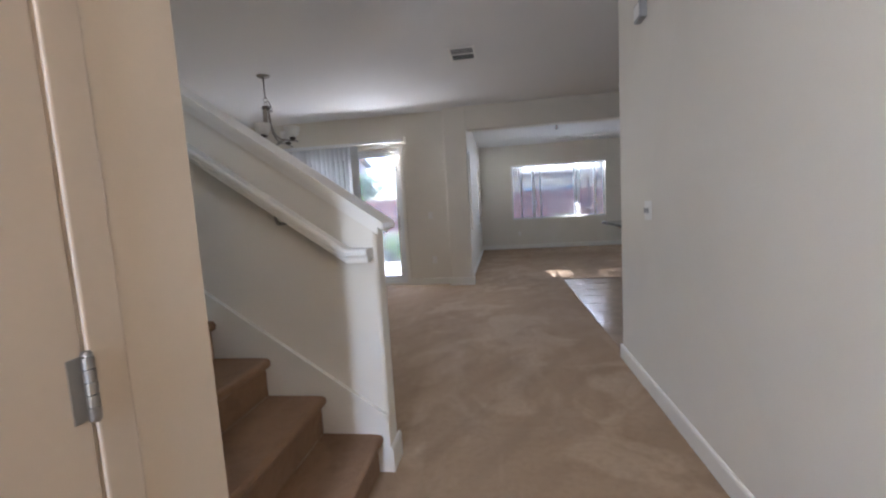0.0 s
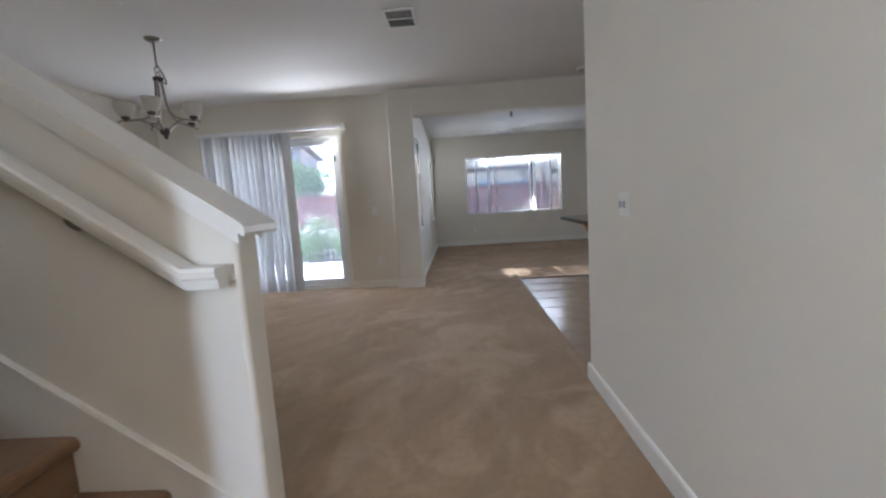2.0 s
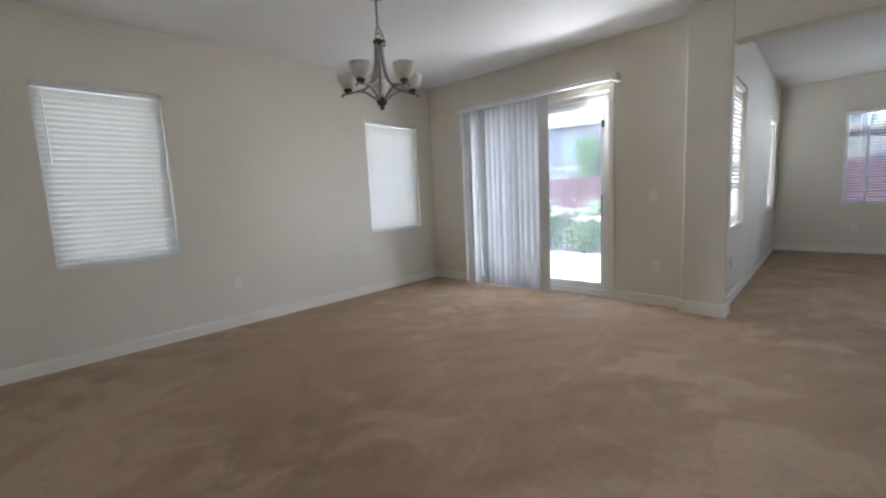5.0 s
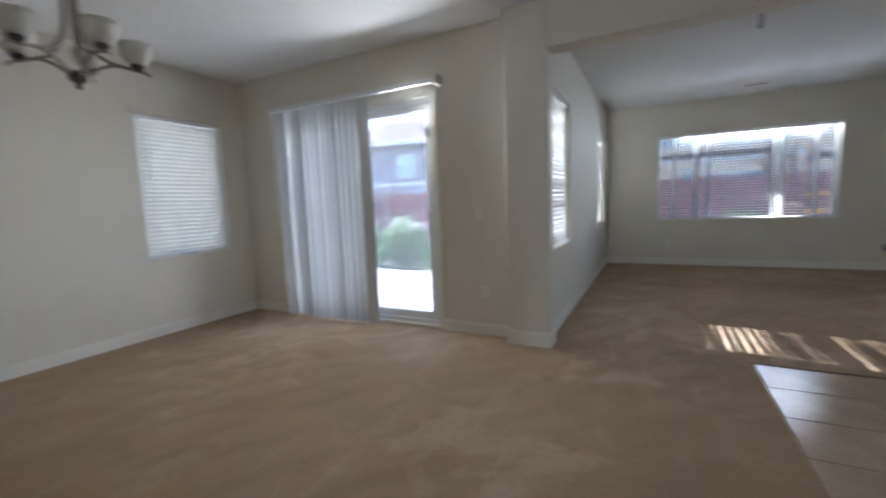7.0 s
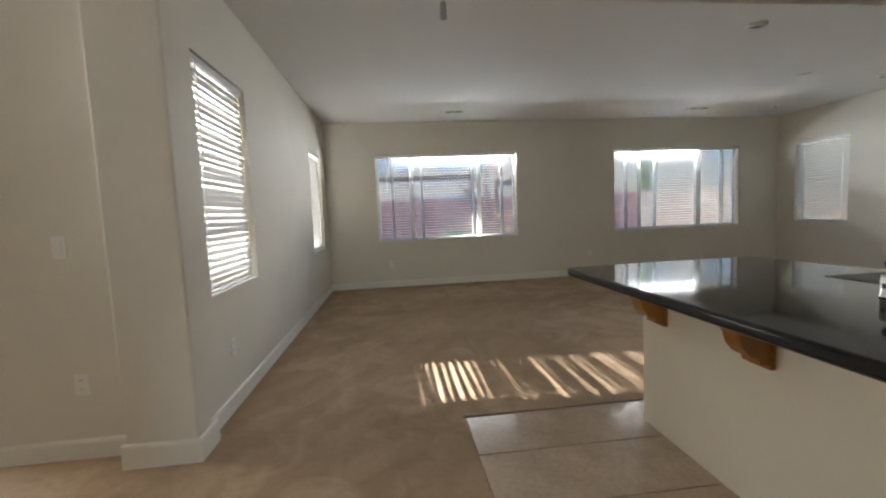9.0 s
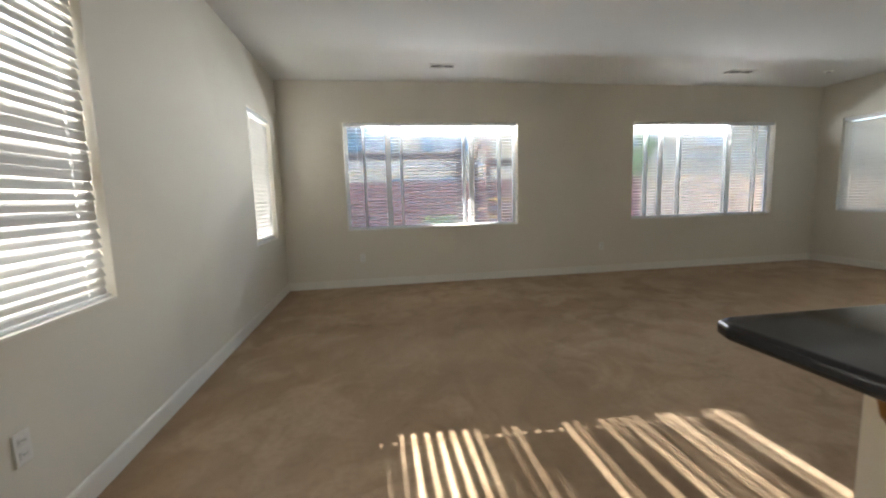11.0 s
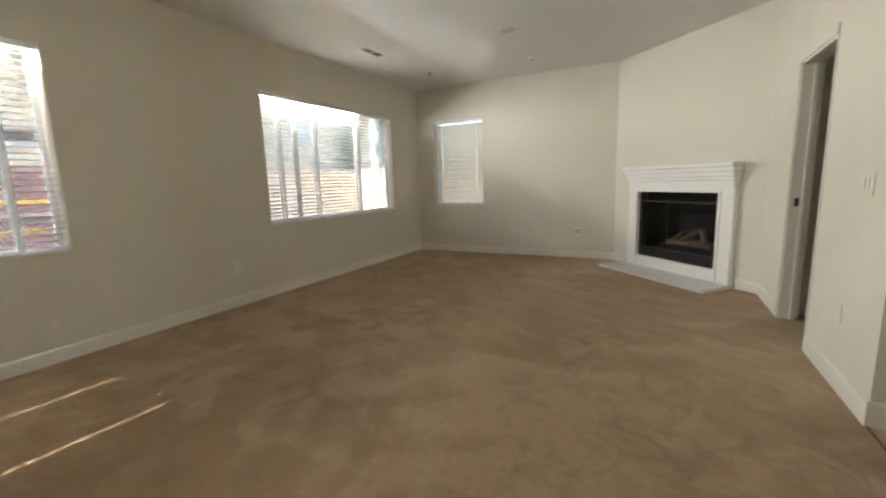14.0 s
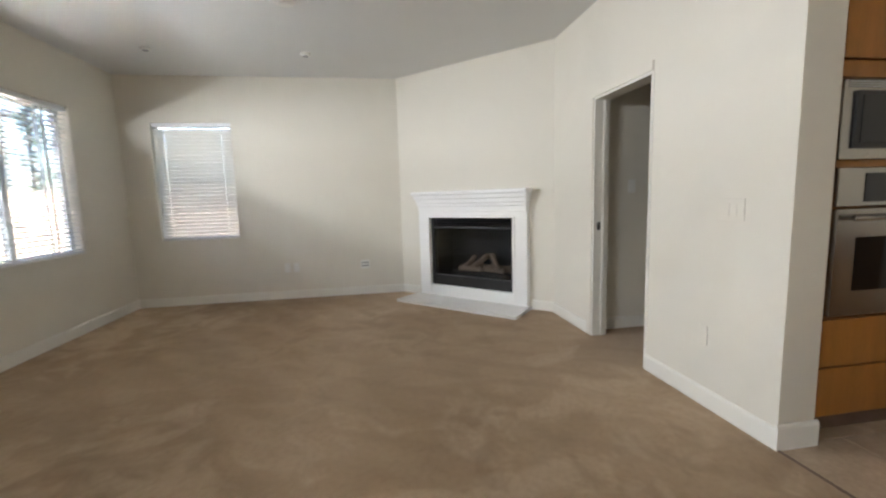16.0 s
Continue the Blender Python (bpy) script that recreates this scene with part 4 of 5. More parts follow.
# ---- fireplace ----
def fireplace():
    root = thing("fireplace", "white mantel gas fireplace with black glass front and ceramic logs", "fireplace", ANG)
    a, b, z0, z1 = FIRE
    part("leg", boxed(0.27, a - 0.0003, 0.001, 0.07, 0.031, 1.06), MANTEL, root)
    part("leg", boxed(b + 0.0003, 1.72, 0.001, 0.07, 0.031, 1.06), MANTEL, root)
    part("lower_panel", boxed(a, b, 0.001, 0.0695, 0.031, z0 + 0.004), MANTEL, root)
    part("frieze", boxed(a, b, 0.001, 0.07, z1, 1.06), MANTEL, root)
    for p, q in ((a - 0.03, a - 0.001), (b + 0.001, b + 0.03)):
        part("inner_molding", boxed(p, q, 0.071, 0.082, 0.031, z1 + 0.03, bevel=0.004), MANTEL, root)
    part("inner_molding", boxed(a, b, 0.071, 0.082, z1 + 0.001, z1 + 0.03, bevel=0.004), MANTEL, root)
    for k, (z, e, d) in enumerate(((1.061, 0.0, 0.085), (1.125, 0.006, 0.10), (1.165, 0.012, 0.118), (1.215, 0.026, 0.142))):
        top = (1.124, 1.164, 1.214, 1.262)[k]
        part("mantel_molding", boxed(0.27 - e, 1.72 + e, 0.001, d, z, top, bevel=0.008), MANTEL, root)
    part("mantel_shelf", boxed(0.235, 1.755, 0.001, 0.175, 1.263, 1.305, bevel=0.006), MANTEL, root)
    # firebox
    bm = bmesh.new()
    box(bm, a, b, -0.46, -0.44, z0, z1)
    box(bm, a - 0.02, a, -0.46, 0.0, z0, z1)
    box(bm, b, b + 0.02, -0.46, 0.0, z0, z1)
    box(bm, a - 0.02, b + 0.02, -0.46, 0.0, z0 - 0.02, z0)
    box(bm, a - 0.02, b + 0.02, -0.46, 0.0, z1, z1 + 0.02)
    part("firebox", bm, SOOT, root, "sooty black firebox")
    for p, q, r, s in ((a + 0.001, a + 0.035, z0 + 0.001, z1 - 0.001), (b - 0.035, b - 0.001, z0 + 0.001, z1 - 0.001), (a + 0.035, b - 0.035, z0 + 0.10, z0 + 0.13), (a + 0.035, b - 0.035, z1 - 0.13, z1 - 0.105)):
        part("black_trim", boxed(p, q, -0.02, 0.03, r, s, bevel=0.003), BLACK, root, "black metal trim")
    for zz in (z1 - 0.095, z1 - 0.065, z1 - 0.035):
        bm = boxed(a + 0.036, b - 0.036, -0.014, 0.014, -0.003, 0.003)
        bm.transform(pose(0, 0.008, zz + 0.01, 35, 0, 0))
        part("louver", bm, BLACK, root)
    part("lower_grille", boxed(a + 0.036, b - 0.036, -0.015, 0.02, z0 + 0.002, z0 + 0.099, bevel=0.003), BLACK, root)
    pane = part("glass_front", boxed(a + 0.034, b - 0.034, -0.006, -0.002, z0 + 0.131, z1 - 0.131), FIREGLASS, root, "dark glass front")
    pane.visible_shadow = False
    part("burner", boxed(a + 0.18, b - 0.18, -0.32, -0.12, z0 + 0.1, z0 + 0.17, bevel=0.02), SOOT, root)
    rng = random.Random(9)
    zb = z0 + 0.20
    for p, q, r in (((0.68, -0.28, zb), (1.34, -0.26, zb), 0.05), ((0.72, -0.16, zb - 0.01), (1.0, -0.20, zb + 0.01), 0.04), ((1.02, -0.18, zb), (1.33, -0.15, zb), 0.042), ((0.80, -0.15, zb + 0.02), (0.95, -0.28, zb + 0.17), 0.035), ((1.12, -0.14, zb + 0.03), (1.0, -0.29, zb + 0.16), 0.034), ((1.22, -0.15, zb + 0.04), (1.18, -0.28, zb + 0.14), 0.03)):
        p, q = Vector(p) + Vector((-0.06, 0, 0)), Vector(q) + Vector((-0.06, 0, 0))
        pts = [p.lerp(q, i / 8) + Vector((0, 0, rng.uniform(-0.008, 0.008))) for i in range(9)]
        part("log", tube(bmesh.new(), pts, [r * rng.uniform(0.85, 1.1) for _ in pts], 10), LOG, root, "pale ceramic log", smooth=True)
    return root


fireplace()
hearth = thing("hearth", "thin white stone hearth slab on the carpet before the fireplace", "hearth", ANG)
bm = prism(bmesh.new(), [(0.24, 0.001), (1.76, 0.001), (1.79, 0.47), (1.76, 0.475), (0.24, 0.475), (0.21, 0.47)], "z", 0.0, 0.03)
part("slab", bm, MARBLE, hearth)


# ---- kitchen ----
structure("wall_bar", boxed(2.06, 2.17, 3.9, 5.96, 0, 0.851), BARLIT, "half wall under the bar counter, brightened in its colour", "half wall")
bar = thing("bar_counter", "polished black granite bar counter with rounded edge", "counter", pose(2.2, 5.0, 0.852))
bm = bmesh.new()
prism(bm, [(-0.585, -1.15), (0.55, -1.15), (0.55, 0.98), (-0.535, 0.98), (-0.575, 0.965), (-0.59, 0.925)], "z", 0.0, 0.04)
bmesh.ops.bevel(bm, geom=[e for e in bm.edges if abs(e.verts[0].co.z - e.verts[1].co.z) < 1e-5], offset=0.014, segments=4, affect="EDGES", profile=0.5)
part("slab", bm, GRANITE, bar)
cab = thing("base_cabinet", "honey oak base cabinet behind the half wall", "cabinet", pose(2.46, 4.95, 0))
part("body", boxed(-0.285, 0.27, -1.05, 1.0, 0.1, 0.851), OAK, cab)
part("toe_kick", boxed(-0.285, 0.20, -1.05, 1.0, 0.0, 0.1), DARK, cab)
for i in range(4):
    part("door", boxed(0.271, 0.29, -1.04 + i * 0.51, -0.545 + i * 0.51, 0.12, 0.82, bevel=0.005), OAK, cab)


def corbel(y):
    root = thing("corbel", "honey oak corbel bracket under the black counter", "bracket", pose(2.06, y, 0.851), "corbels under the bar")
    pts = [(0, 0), (-0.27, 0), (-0.27, -0.045), (-0.245, -0.06), (-0.20, -0.065), (-0.165, -0.085), (-0.14, -0.125), (-0.125, -0.17), (-0.095, -0.205), (-0.06, -0.215), (-0.055, -0.24), (0, -0.24)]
    bm = prism(bmesh.new(), [(p[0] - 0.001, p[1] - 0.001) for p in pts], "y", -0.04, 0.04)
    part("scroll", bm, OAK, root)
    part("back_plate", boxed(-0.022, -0.001, -0.05, 0.05, -0.26, -0.001, bevel=0.004), OAK, root)


for y in (5.80, 5.20, 4.62, 4.05):
    corbel(y)
faucet = thing("kitchen_faucet", "stainless pull-out faucet with black spout tip on the counter", "faucet", pose(2.35, 4.92, 0.892))
part("base", lathe(bmesh.new(), [(0, 0), (0.030, 0), (0.030, 0.008), (0.023, 0.014), (0.021, 0.20), (0.018, 0.21), (0, 0.212)], 20), STEEL, faucet, smooth=True)
spout = part("spout", tube(bmesh.new(), [(-0.01, 0, 0.112), (-0.06, 0, 0.110), (-0.12, 0, 0.107)], [0.020, 0.019, 0.018], 14), STEEL, faucet, smooth=True)
part("spout_tip", tube(bmesh.new(), [(-0.121, 0, 0.107), (-0.15, 0, 0.105)], [0.0185, 0.0165], 14), BLACK, spout, "black spout tip")
part("lever", tube(bmesh.new(), [(-0.005, 0, 0.213), (-0.03, 0.01, 0.235), (-0.08, 0.03, 0.262)], [0.008, 0.007, 0.005]), STEEL, faucet, smooth=True)
gap = thing("air_gap", "small stainless air gap cap standing beside the faucet", "air gap", pose(2.215, 4.93, 0.892))
part("cap", lathe(bmesh.new(), [(0, 0), (0.024, 0), (0.024, 0.006), (0.021, 0.009), (0.021, 0.066), (0.018, 0.072), (0, 0.074)], 20), STEEL, gap, smooth=True)
part("slot", boxed(-0.0215, -0.0205, -0.006, 0.006, 0.03, 0.045), DARK, gap)
# sink set into the counter
sink = thing("kitchen_sink", "dark undermount sink opening in the black counter", "sink", pose(2.55, 4.95, 0.892))
part("rim", boxed(-0.12, 0.17, -0.36, 0.36, 0.0005, 0.003, bevel=0.001), STEEL, sink)
part("basin", boxed(-0.105, 0.155, -0.345, 0.345, 0.0035, 0.0045), BLACK, sink)


def oven_tower():
    root = thing("oven_cabinet", "tall honey oak cabinet built round the wall ovens", "cabinet", pose(3.97, 5.58, 0))
    y0, y1 = -0.39, 0.385
    part("side_panel", boxed(0.0, 0.60, y1 - 0.02, y1, 0.0, 2.35), OAK, root)
    part("side_panel", boxed(0.0, 0.60, y0, y0 + 0.02, 0.0, 2.35), OAK, root)
    part("toe_kick", boxed(0.06, 0.58, y0 + 0.021, y1 - 0.021, 0.0, 0.10), TIMBER, root)
    part("body", boxed(0.02, 0.60, y0 + 0.021, y1 - 0.021, 0.10, 2.35), OAK, root)
    part("rail", boxed(0.0, 0.019, y0 + 0.021, y1 - 0.021, 1.31, 1.335), OAK, root)
    for z0, z1 in ((0.12, 0.36), (0.37, 0.60)):
        dr = part("drawer", boxed(-0.02, -0.001, y0 + 0.01, y1 - 0.01, z0, z1, bevel=0.006), OAK, root)
    for p, q in ((y0 + 0.01, -0.005), (0.0, y1 - 0.01)):
        part("door", boxed(-0.02, -0.001, p, q, 1.78, 2.33, bevel=0.006), OAK, root)
    part("top_rail", boxed(-0.012, 0.019, y0 + 0.021, y1 - 0.021, 1.70, 1.77, bevel=0.003), OAK, root)


oven_tower()
oven = thing("wall_oven", "stainless steel wall oven with dark window and bar handle", "oven", pose(3.97, 5.58, 0.62))
part("door", boxed(-0.035, -0.001, -0.365, 0.36, 0.0, 0.50, bevel=0.006), STEEL, oven)
part("window", boxed(-0.038, -0.0355, -0.25, 0.245, 0.12, 0.37), BLACKGLASS, oven, "dark glass oven window")
part("control_panel", boxed(-0.03, -0.001, -0.365, 0.36, 0.51, 0.685, bevel=0.004), STEEL, oven)
part("display", boxed(-0.033, -0.0305, -0.22, 0.215, 0.53, 0.66), BLACKGLASS, oven)
hd = part("handle", tube(bmesh.new(), [(-0.075, -0.32, 0.46), (-0.075, 0.315, 0.46)], 0.013, 10), STEEL, oven, smooth=True)
for y in (-0.29, 0.285):
    part("handle_post", tube(bmesh.new(), [(-0.034, y, 0.46), (-0.075, y, 0.46)], 0.009), STEEL, hd)
micro = thing("microwave_oven", "stainless steel built-in microwave with dark window", "microwave", pose(3.97, 5.58, 1.34))
part("trim_kit", boxed(-0.02, -0.001, -0.365, 0.36, 0.0, 0.35, bevel=0.005), STEEL, micro)
part("door", boxed(-0.032, -0.0205, -0.30, 0.30, 0.05, 0.30, bevel=0.004), BLACK, micro)
part("window", boxed(-0.035, -0.0325, -0.14, 0.27, 0.075, 0.28), BLACKGLASS, micro)
for k in range(3):
    part("vent_slat", boxed(-0.024, -0.0205, -0.34, 0.335, 0.315 + k * 0.011, 0.320 + k * 0.011), GREYPLASTIC, micro)

# kitchen tiles, each a piece of its own
tm = mesh_of("tile", boxed(0.003, 1.197, 0.003, 0.397, -0.007, 0.0, bevel=0.0015), TILE)
te = mesh_of("tile", boxed(0.003, 0.477, 0.003, 0.397, -0.007, 0.0, bevel=0.0015), TILE)
rng = random.Random(12)
for j in range(8):
    y = 5.785 - j * 0.4
    for x, me in ((1.07, tm), (2.27, tm), (3.47, te)):
        share("tile", me, tile_floor, pose(x, y, rng.uniform(-0.0006, 0.0)))


# ---- outside ----
G = -0.15
structure("ground", boxed(-250, 250, -250, 250, G - 0.05, G), SOIL, "dry yard ground with sparse grass", "ground")
structure("pavement_patio", boxed(-6.5, -0.55, 6.31, 9.3, G - 0.02, -0.02), CONCRETE, "pale concrete patio slab outside the glass door", "patio")
structure("pavement_entry", boxed(-1.5, 2.5, -5, -1.76, G - 0.02, -0.02), CONCRETE, "pale concrete entry path", "path")


def fence_run(label, x0, y0, x1, y1, material, h=1.8, w=0.15):
    d = math.hypot(x1 - x0, y1 - y0)
    root = thing("fence", label, "fence", pose(x0, y0, G, 0, 0, math.degrees(math.atan2(y1 - y0, x1 - x0))), "yard fences")
    rng = random.Random(int(d * 10))
    me = mesh_of("board", boxed(0.004, w - 0.004, -0.01, 0.01, 0.03, h, bevel=0.003), material)
    for i in range(int(d / w)):
        share("board", me, root, pose(i * w, rng.uniform(-0.004, 0.004), rng.uniform(-0.02, 0.015)))
    pm = mesh_of("post", boxed(-0.05, 0.05, 0.02, 0.12, 0, h + 0.05, bevel=0.005), material)
    for i in range(int(d / 2.4) + 1):
        share("post", pm, root, pose(i * 2.4, 0, 0))
    for z in (0.3, h - 0.3):
        part("rail", boxed(0, d, 0.011, 0.05, z, z + 0.09), material, root)
    part("cap_rail", boxed(0, d, -0.05, 0.07, h + 0.016, h + 0.05), material, root)


fence_run("tall red-stained cedar board fence across the yard", -11.0, 17.5, 9.3, 17.5, FENCE)
fence_run("tan cedar board fence at the far yard corner", 9.35, 17.5, 14.0, 17.2, FENCETAN)
fence_run("tan cedar board fence along the side yard", 14.1, 17.1, 14.1, 7.0, FENCETAN)
fence_run("red cedar board fence along the side of the yard", -11.0, 4.0, -11.0, 17.5, FENCE)


def house(label, x, y, turn, w, d, h, wall_m, wins, shutter=None, roof_h=2.2):
    """A far house, its front along local x at y = 0, facing -y."""
    root = thing("house", label, "house", pose(x, y, G, 0, 0, turn))
    part("wall", boxed(0, w, 0, d, 0, h), wall_m, root)
    e = 0.5
    bm = bmesh.new()
    v = [bm.verts.new(p) for p in ((-e, -e, h), (w + e, -e, h), (w + e, d + e, h), (-e, d + e, h), (w * 0.25, d / 2, h + roof_h), (w * 0.75, d / 2, h + roof_h), (-e, -e, h - 0.18), (w + e, -e, h - 0.18), (w + e, d + e, h - 0.18), (-e, d + e, h - 0.18))]
    for q in ((0, 1, 5, 4), (1, 2, 5), (2, 3, 4, 5), (3, 0, 4), (6, 7, 1, 0), (7, 8, 2, 1), (8, 9, 3, 2), (9, 6, 0, 3), (6, 9, 8, 7)):
        bm.faces.new([v[i] for i in q])
    bmesh.ops.recalc_face_normals(bm, faces=bm.faces)
    part("roof", bm, ROOF, root)
    part("fascia", boxed(-e, w + e, -e - 0.03, -e - 0.002, h - 0.22, h + 0.02), TRIM, root)
    part("belly_band", boxed(-0.01, w + 0.01, -0.04, -0.001, h * 0.5 - 0.1, h * 0.5 + 0.1), TRIM, root)
    for wx, wz, ww, wh in wins:
        win = part("window", boxed(wx, wx + ww, -0.03, -0.001, wz, wz + wh), PANE, root)
        for p, q, r, s in ((wx - 0.09, wx, wz - 0.09, wz + wh + 0.09), (wx + ww, wx + ww + 0.09, wz - 0.09, wz + wh + 0.09), (wx, wx + ww, wz - 0.09, wz), (wx, wx + ww, wz + wh, wz + wh + 0.09), (wx + ww / 2 - 0.025, wx + ww / 2 + 0.025, wz, wz + wh)):
            part("window_trim", boxed(p, q, -0.06, -0.031, r, s), WHITE, win)
        if shutter:
            for p in (wx - 0.62, wx + ww + 0.12):
                part("shutter", boxed(p, p + 0.5, -0.06, -0.002, wz - 0.09, wz + wh + 0.09, bevel=0.01), shutter, root, "painted blue shutter")


house("cream stucco two-storey house with blue shutters beyond the fence", -4.5, 24.0, 0, 12.0, 9, 5.6, STUCCO, [(4.88, 3.5, 0.75, 1.45), (8.05, 3.45, 1.0, 1.35), (2.0, 0.9, 1.6, 1.2), (6.6, 0.9, 1.6, 1.2)], BLUE)
house("cream stucco two-storey house beyond the tan fence", 10.5, 22.5, 7, 14.0, 9, 5.8, STUCCO, [(2.0, 3.5, 1.4, 1.1), (6.0, 3.5, 1.4, 1.1), (2.2, 0.8, 1.8, 1.2)])
# this one is added out of view to block sun from the dining blinds
house("unseen plain stucco house added to shade the dining room windows", -7.4, -6.0, 90, 12.4, 8, 5.6, STUCCO, [(2.0, 3.4, 1.2, 1.2)])
house("grey stucco two-storey house with white window trim", -19.5, 25.0, 12, 10.0, 9, 5.4, STUCCOGREY, [(5.0, 3.2, 1.0, 1.3), (7.6, 3.2, 1.0, 1.3), (2.0, 3.2, 1.0, 1.3), (6.0, 0.9, 1.8, 1.3)])


def foliage(bm, centre, radii, n, size, rng):
    for _ in range(n):
        while True:
            p = Vector((rng.uniform(-1, 1), rng.uniform(-1, 1), rng.uniform(-1, 1)))
            if 0.3 < p.length < 1:
                break
        c = Vector(centre) + Vector((p.x * radii[0], p.y * radii[1], p.z * radii[2]))
        s = size * rng.uniform(0.6, 1.3)
        m = Matrix.Translation(c) @ Euler((rng.uniform(0, 6.28), rng.uniform(0, 6.28), rng.uniform(0, 6.28))).to_matrix().to_4x4()
        v = [bm.verts.new(m @ Vector(q)) for q in ((-s, 0, 0), (0, -s * 0.45, s * 0.1), (s, 0, 0), (0, s * 0.45, s * 0.1))]
        bm.faces.new(v)


def tree(label, x, y, h, r, trunk_h, seed, leaf, slim=False):
    rng = random.Random(seed)
    root = thing("tree", label, "tree", pose(x, y, G))
    bm = tube(bmesh.new(), [(0, 0, 0), (0.03, 0.02, trunk_h * 0.5), (0, 0.05, trunk_h), (0.05, 0, h * 0.8)], [0.12, 0.1, 0.08, 0.03])
    part("trunk", bm, BARK, root)
    bm = bmesh.new()
    for _ in range(6):
        a, z = rng.uniform(0, 6.28), rng.uniform(trunk_h * 0.7, h * 0.7)
        tube(bm, [(0, 0, z), (r * 0.35 * math.cos(a), r * 0.35 * math.sin(a), z + 0.3), (r * 0.75 * math.cos(a), r * 0.75 * math.sin(a), z + 0.7)], [0.04, 0.03, 0.012], 6)
    part("limbs", bm, BARK, root)
    bm = bmesh.new()
    clumps = 26 if slim else 18
    for i in range(clumps):
        a = rng.uniform(0, 6.28)
        if slim:
            z = trunk_h + (h - trunk_h) * i / clumps
            rr = r * (1 - 0.75 * i / clumps)
            foliage(bm, (rr * 0.4 * math.cos(a), rr * 0.4 * math.sin(a), z), (rr * 0.8, rr * 0.8, 0.35), 130, 0.07, rng)
        else:
            q = rng.uniform(0.2, 0.75) * r
            foliage(bm, (q * math.cos(a), q * math.sin(a), rng.uniform(trunk_h, h - 0.3)), (r * 0.42, r * 0.42, r * 0.34), 170, 0.085, rng)
    part("crown", bm, leaf, root)


tree("slim dark green cypress behind the tan fence", 17.6, 20.4, 8.0, 0.95, 0.4, 1, LEAFDARK, True)
tree("slim dark green cypress beside another behind the fence", 20.2, 20.4, 8.0, 0.95, 0.4, 2, LEAFDARK, True)
tree("slim pale green cypress before the cream house", 11.1, 20.0, 6.2, 0.6, 0.4, 8, LEAF, True)
tree("leafy green tree rising over the red fence", -6.6, 18.6, 3.4, 1.5, 1.4, 3, LEAF)
tree("leafy green tree with pale blossom beyond the fence", -3.6, 19.2, 3.1, 1.3, 1.2, 4, LEAF)


def shrub(label, x, y, r, h, seed, flowers):
    rng = random.Random(seed)
    root = thing("shrub", label, "shrub", pose(x, y, G), "garden shrubs")
    bm = bmesh.new()
    for _ in range(7):
        a = rng.uniform(0, 6.28)
        tube(bm, [(0, 0, 0), (r * 0.3 * math.cos(a), r * 0.3 * math.sin(a), h * 0.4), (r * 0.7 * math.cos(a), r * 0.7 * math.sin(a), h * 0.85)], [0.015, 0.01, 0.004], 5)
    part("stems", bm, BARK, root)
    bm = bmesh.new()
    for _ in range(9):
        a, q = rng.uniform(0, 6.28), rng.uniform(0, 0.6) * r
        foliage(bm, (q * math.cos(a), q * math.sin(a), rng.uniform(0.3, 0.8) * h), (r * 0.5, r * 0.5, h * 0.28), 130, 0.05, rng)
    part("leaves", bm, LEAF, root)
    if flowers:
        bm = bmesh.new()
        for _ in range(30):
            a, q = rng.uniform(0, 6.28), rng.uniform(0, 0.95) * r
            foliage(bm, (q * math.cos(a), q * math.sin(a), h * rng.uniform(0.8, 1.05)), (0.05, 0.05, 0.03), 8, 0.03, rng)
        part("blossoms", bm, PETAL, root, "white blossoms")


for k, (x, y, r, h) in enumerate(((-3.4, 9.9, 0.65, 0.95), (-4.3, 10.0, 0.65, 1.0), (-5.3, 9.9, 0.65, 0.95), (-2.5, 9.8, 0.55, 0.8), (-6.3, 10.1, 0.7, 1.0), (-1.6, 10.0, 0.55, 0.85), (-4.8, 10.9, 0.6, 1.1), (-3.6, 11.0, 0.6, 1.1))):
    shrub("green flowering shrub with white blossoms beside the patio", x, y, r, h, 20 + k, True)
for k, (x, y, r, h) in enumerate(((2.6, 16.2, 0.55, 0.9), (-0.2, 16.8, 0.5, 0.7))):
    shrub("bright green shrub before the red fence", x, y, r, h, 40 + k, False)


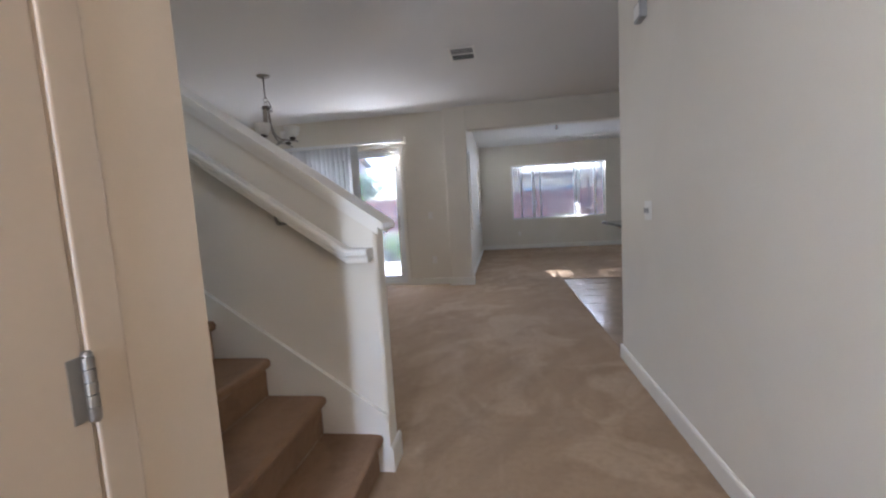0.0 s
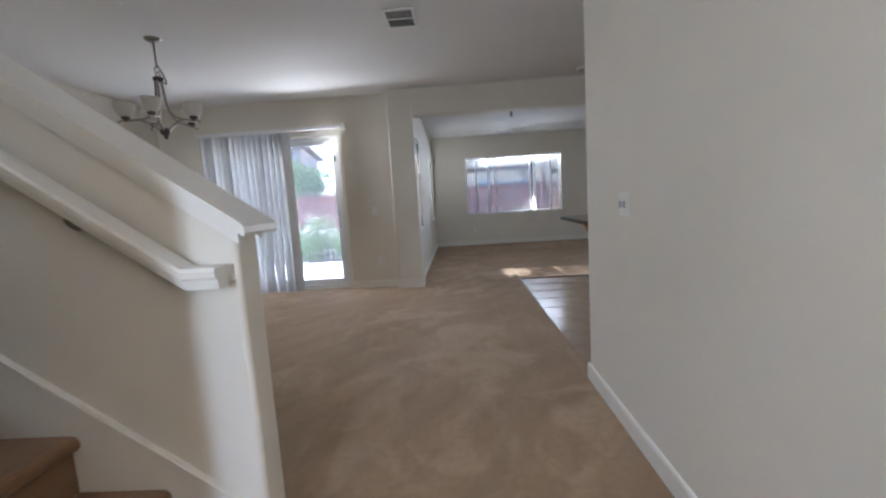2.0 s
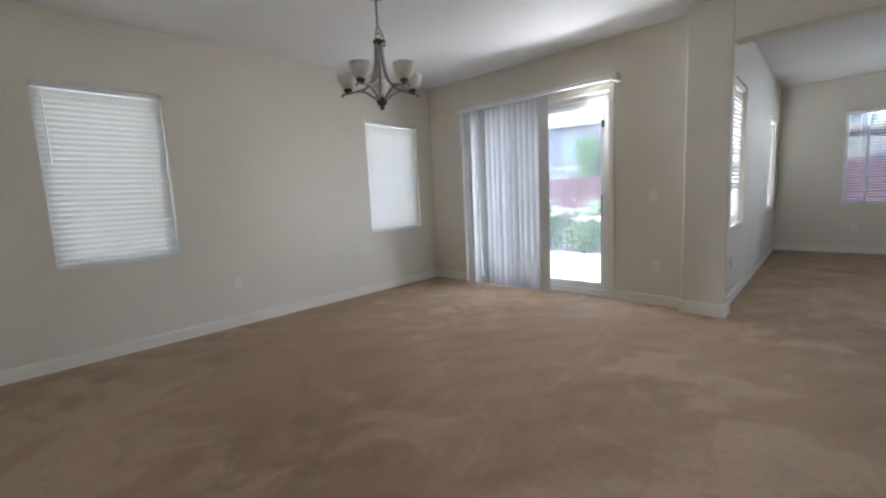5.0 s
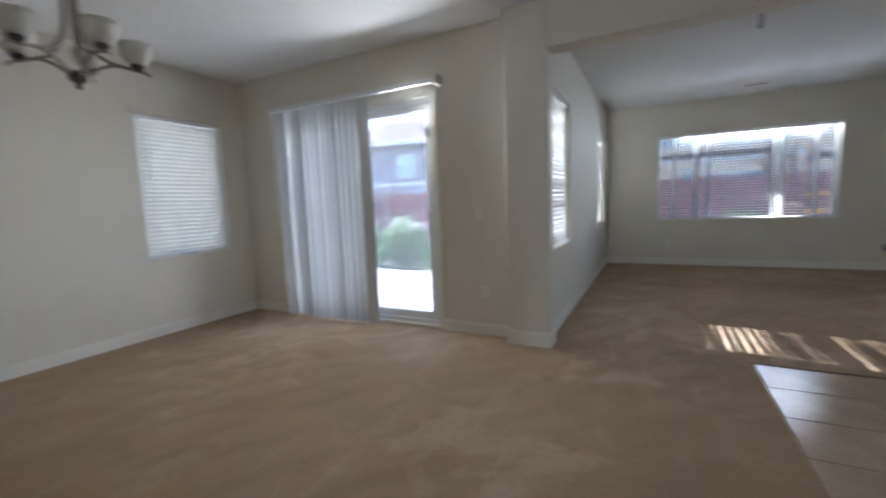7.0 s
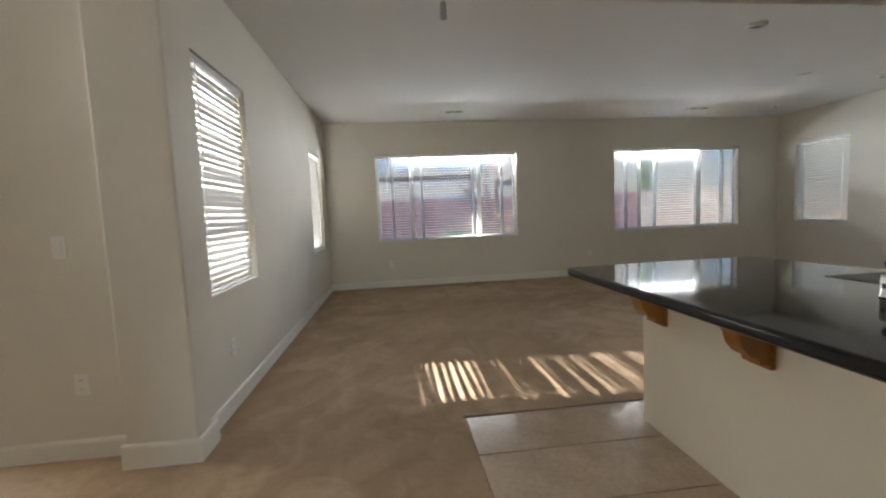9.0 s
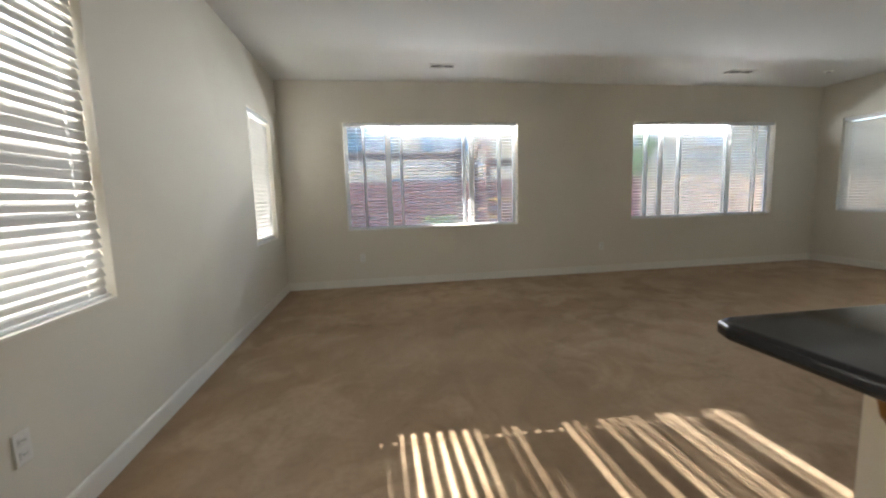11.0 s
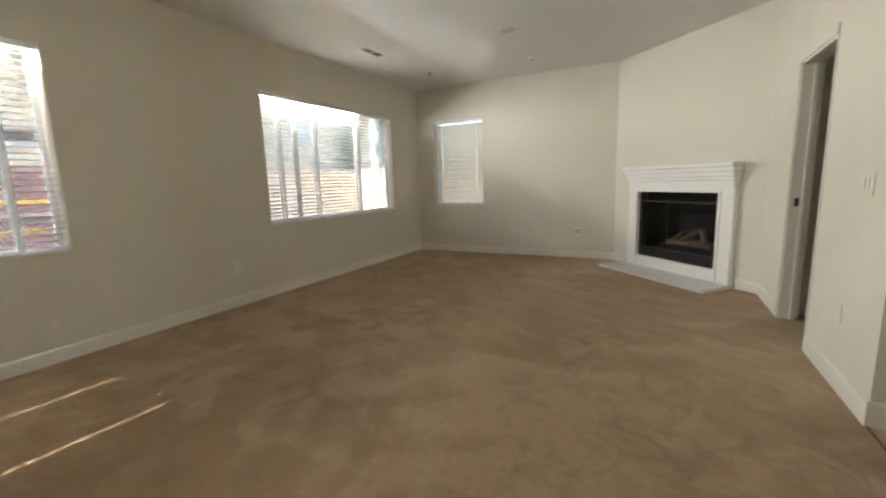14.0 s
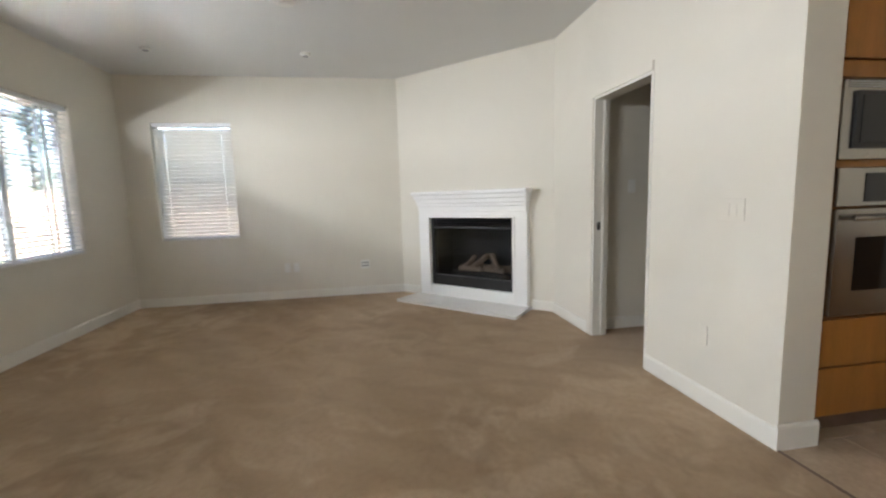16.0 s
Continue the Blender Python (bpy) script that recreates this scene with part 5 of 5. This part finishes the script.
def picket():
    root = thing("picket_fence", "low white picket fence in front of the shrubs", "fence", pose(-6.8, 10.45, G))
    me = mesh_of("picket", prism(bmesh.new(), [(0, 0), (0.06, 0), (0.06, 0.5), (0.03, 0.56), (0, 0.5)], "y", 0, 0.018), WHITE)
    for i in range(45):
        share("picket", me, root, pose(i * 0.13, 0, 0))
    for z in (0.14, 0.38):
        part("rail", boxed(0, 5.8, 0.019, 0.045, z, z + 0.05), WHITE, root)


picket()


def pergola():
    root = thing("pergola", "brown timber pergola frame with curved braces in the yard", "pergola", pose(0.0, 15.0, G))
    for x in (-1.4, 2.8):
        part("post", boxed(x - 0.055, x + 0.055, -0.055, 0.055, 0, 2.24, bevel=0.006), TIMBER, root)
        part("cap_block", boxed(x - 0.09, x + 0.09, -0.22, 0.22, 2.381, 2.45, bevel=0.006), TIMBER, root)
    part("beam", boxed(-1.9, 2.98, -0.04, 0.04, 2.241, 2.38, bevel=0.006), TIMBER, root)
    for x, s in ((-1.4, 1), (2.8, -1)):
        part("brace", tube(bmesh.new(), smooth_curve([(x + s * 0.05, 0, 1.75), (x + s * 0.18, 0, 2.02), (x + s * 0.45, 0, 2.24)], 4), 0.035, 6), TIMBER, root)


pergola()


def play_set():
    root = thing("play_frame", "timber play frame with yellow ladder bars in the yard", "play frame", pose(3.85, 14.0, G))
    for x in (-0.6, 0.9):
        for y in (0.0, 1.1):
            part("post", boxed(x - 0.05, x + 0.05, y - 0.05, y + 0.05, 0, 2.1, bevel=0.005), TIMBER, root)
    part("deck", boxed(-0.65, 0.95, -0.05, 1.15, 1.02, 1.08), TIMBER, root)
    for z in (0.35, 0.62, 0.9, 1.25):
        part("bar", tube(bmesh.new(), [(-0.6, -0.07, z), (0.9, -0.07, z)], 0.028), YELLOW, root, "yellow round bar")
    part("top_beam", boxed(-0.65, 0.95, -0.09, -0.051, 1.98, 2.12, bevel=0.005), TIMBER, root)
    for x in (-0.6, 0.9):
        bm = prism(bmesh.new(), [(-0.3, 2.05), (0.55, 2.6), (1.4, 2.05), (1.4, 2.12), (0.55, 2.68), (-0.3, 2.12)], "x", x - 0.03, x + 0.03)
        part("gable", bm, TIMBER, root)


play_set()
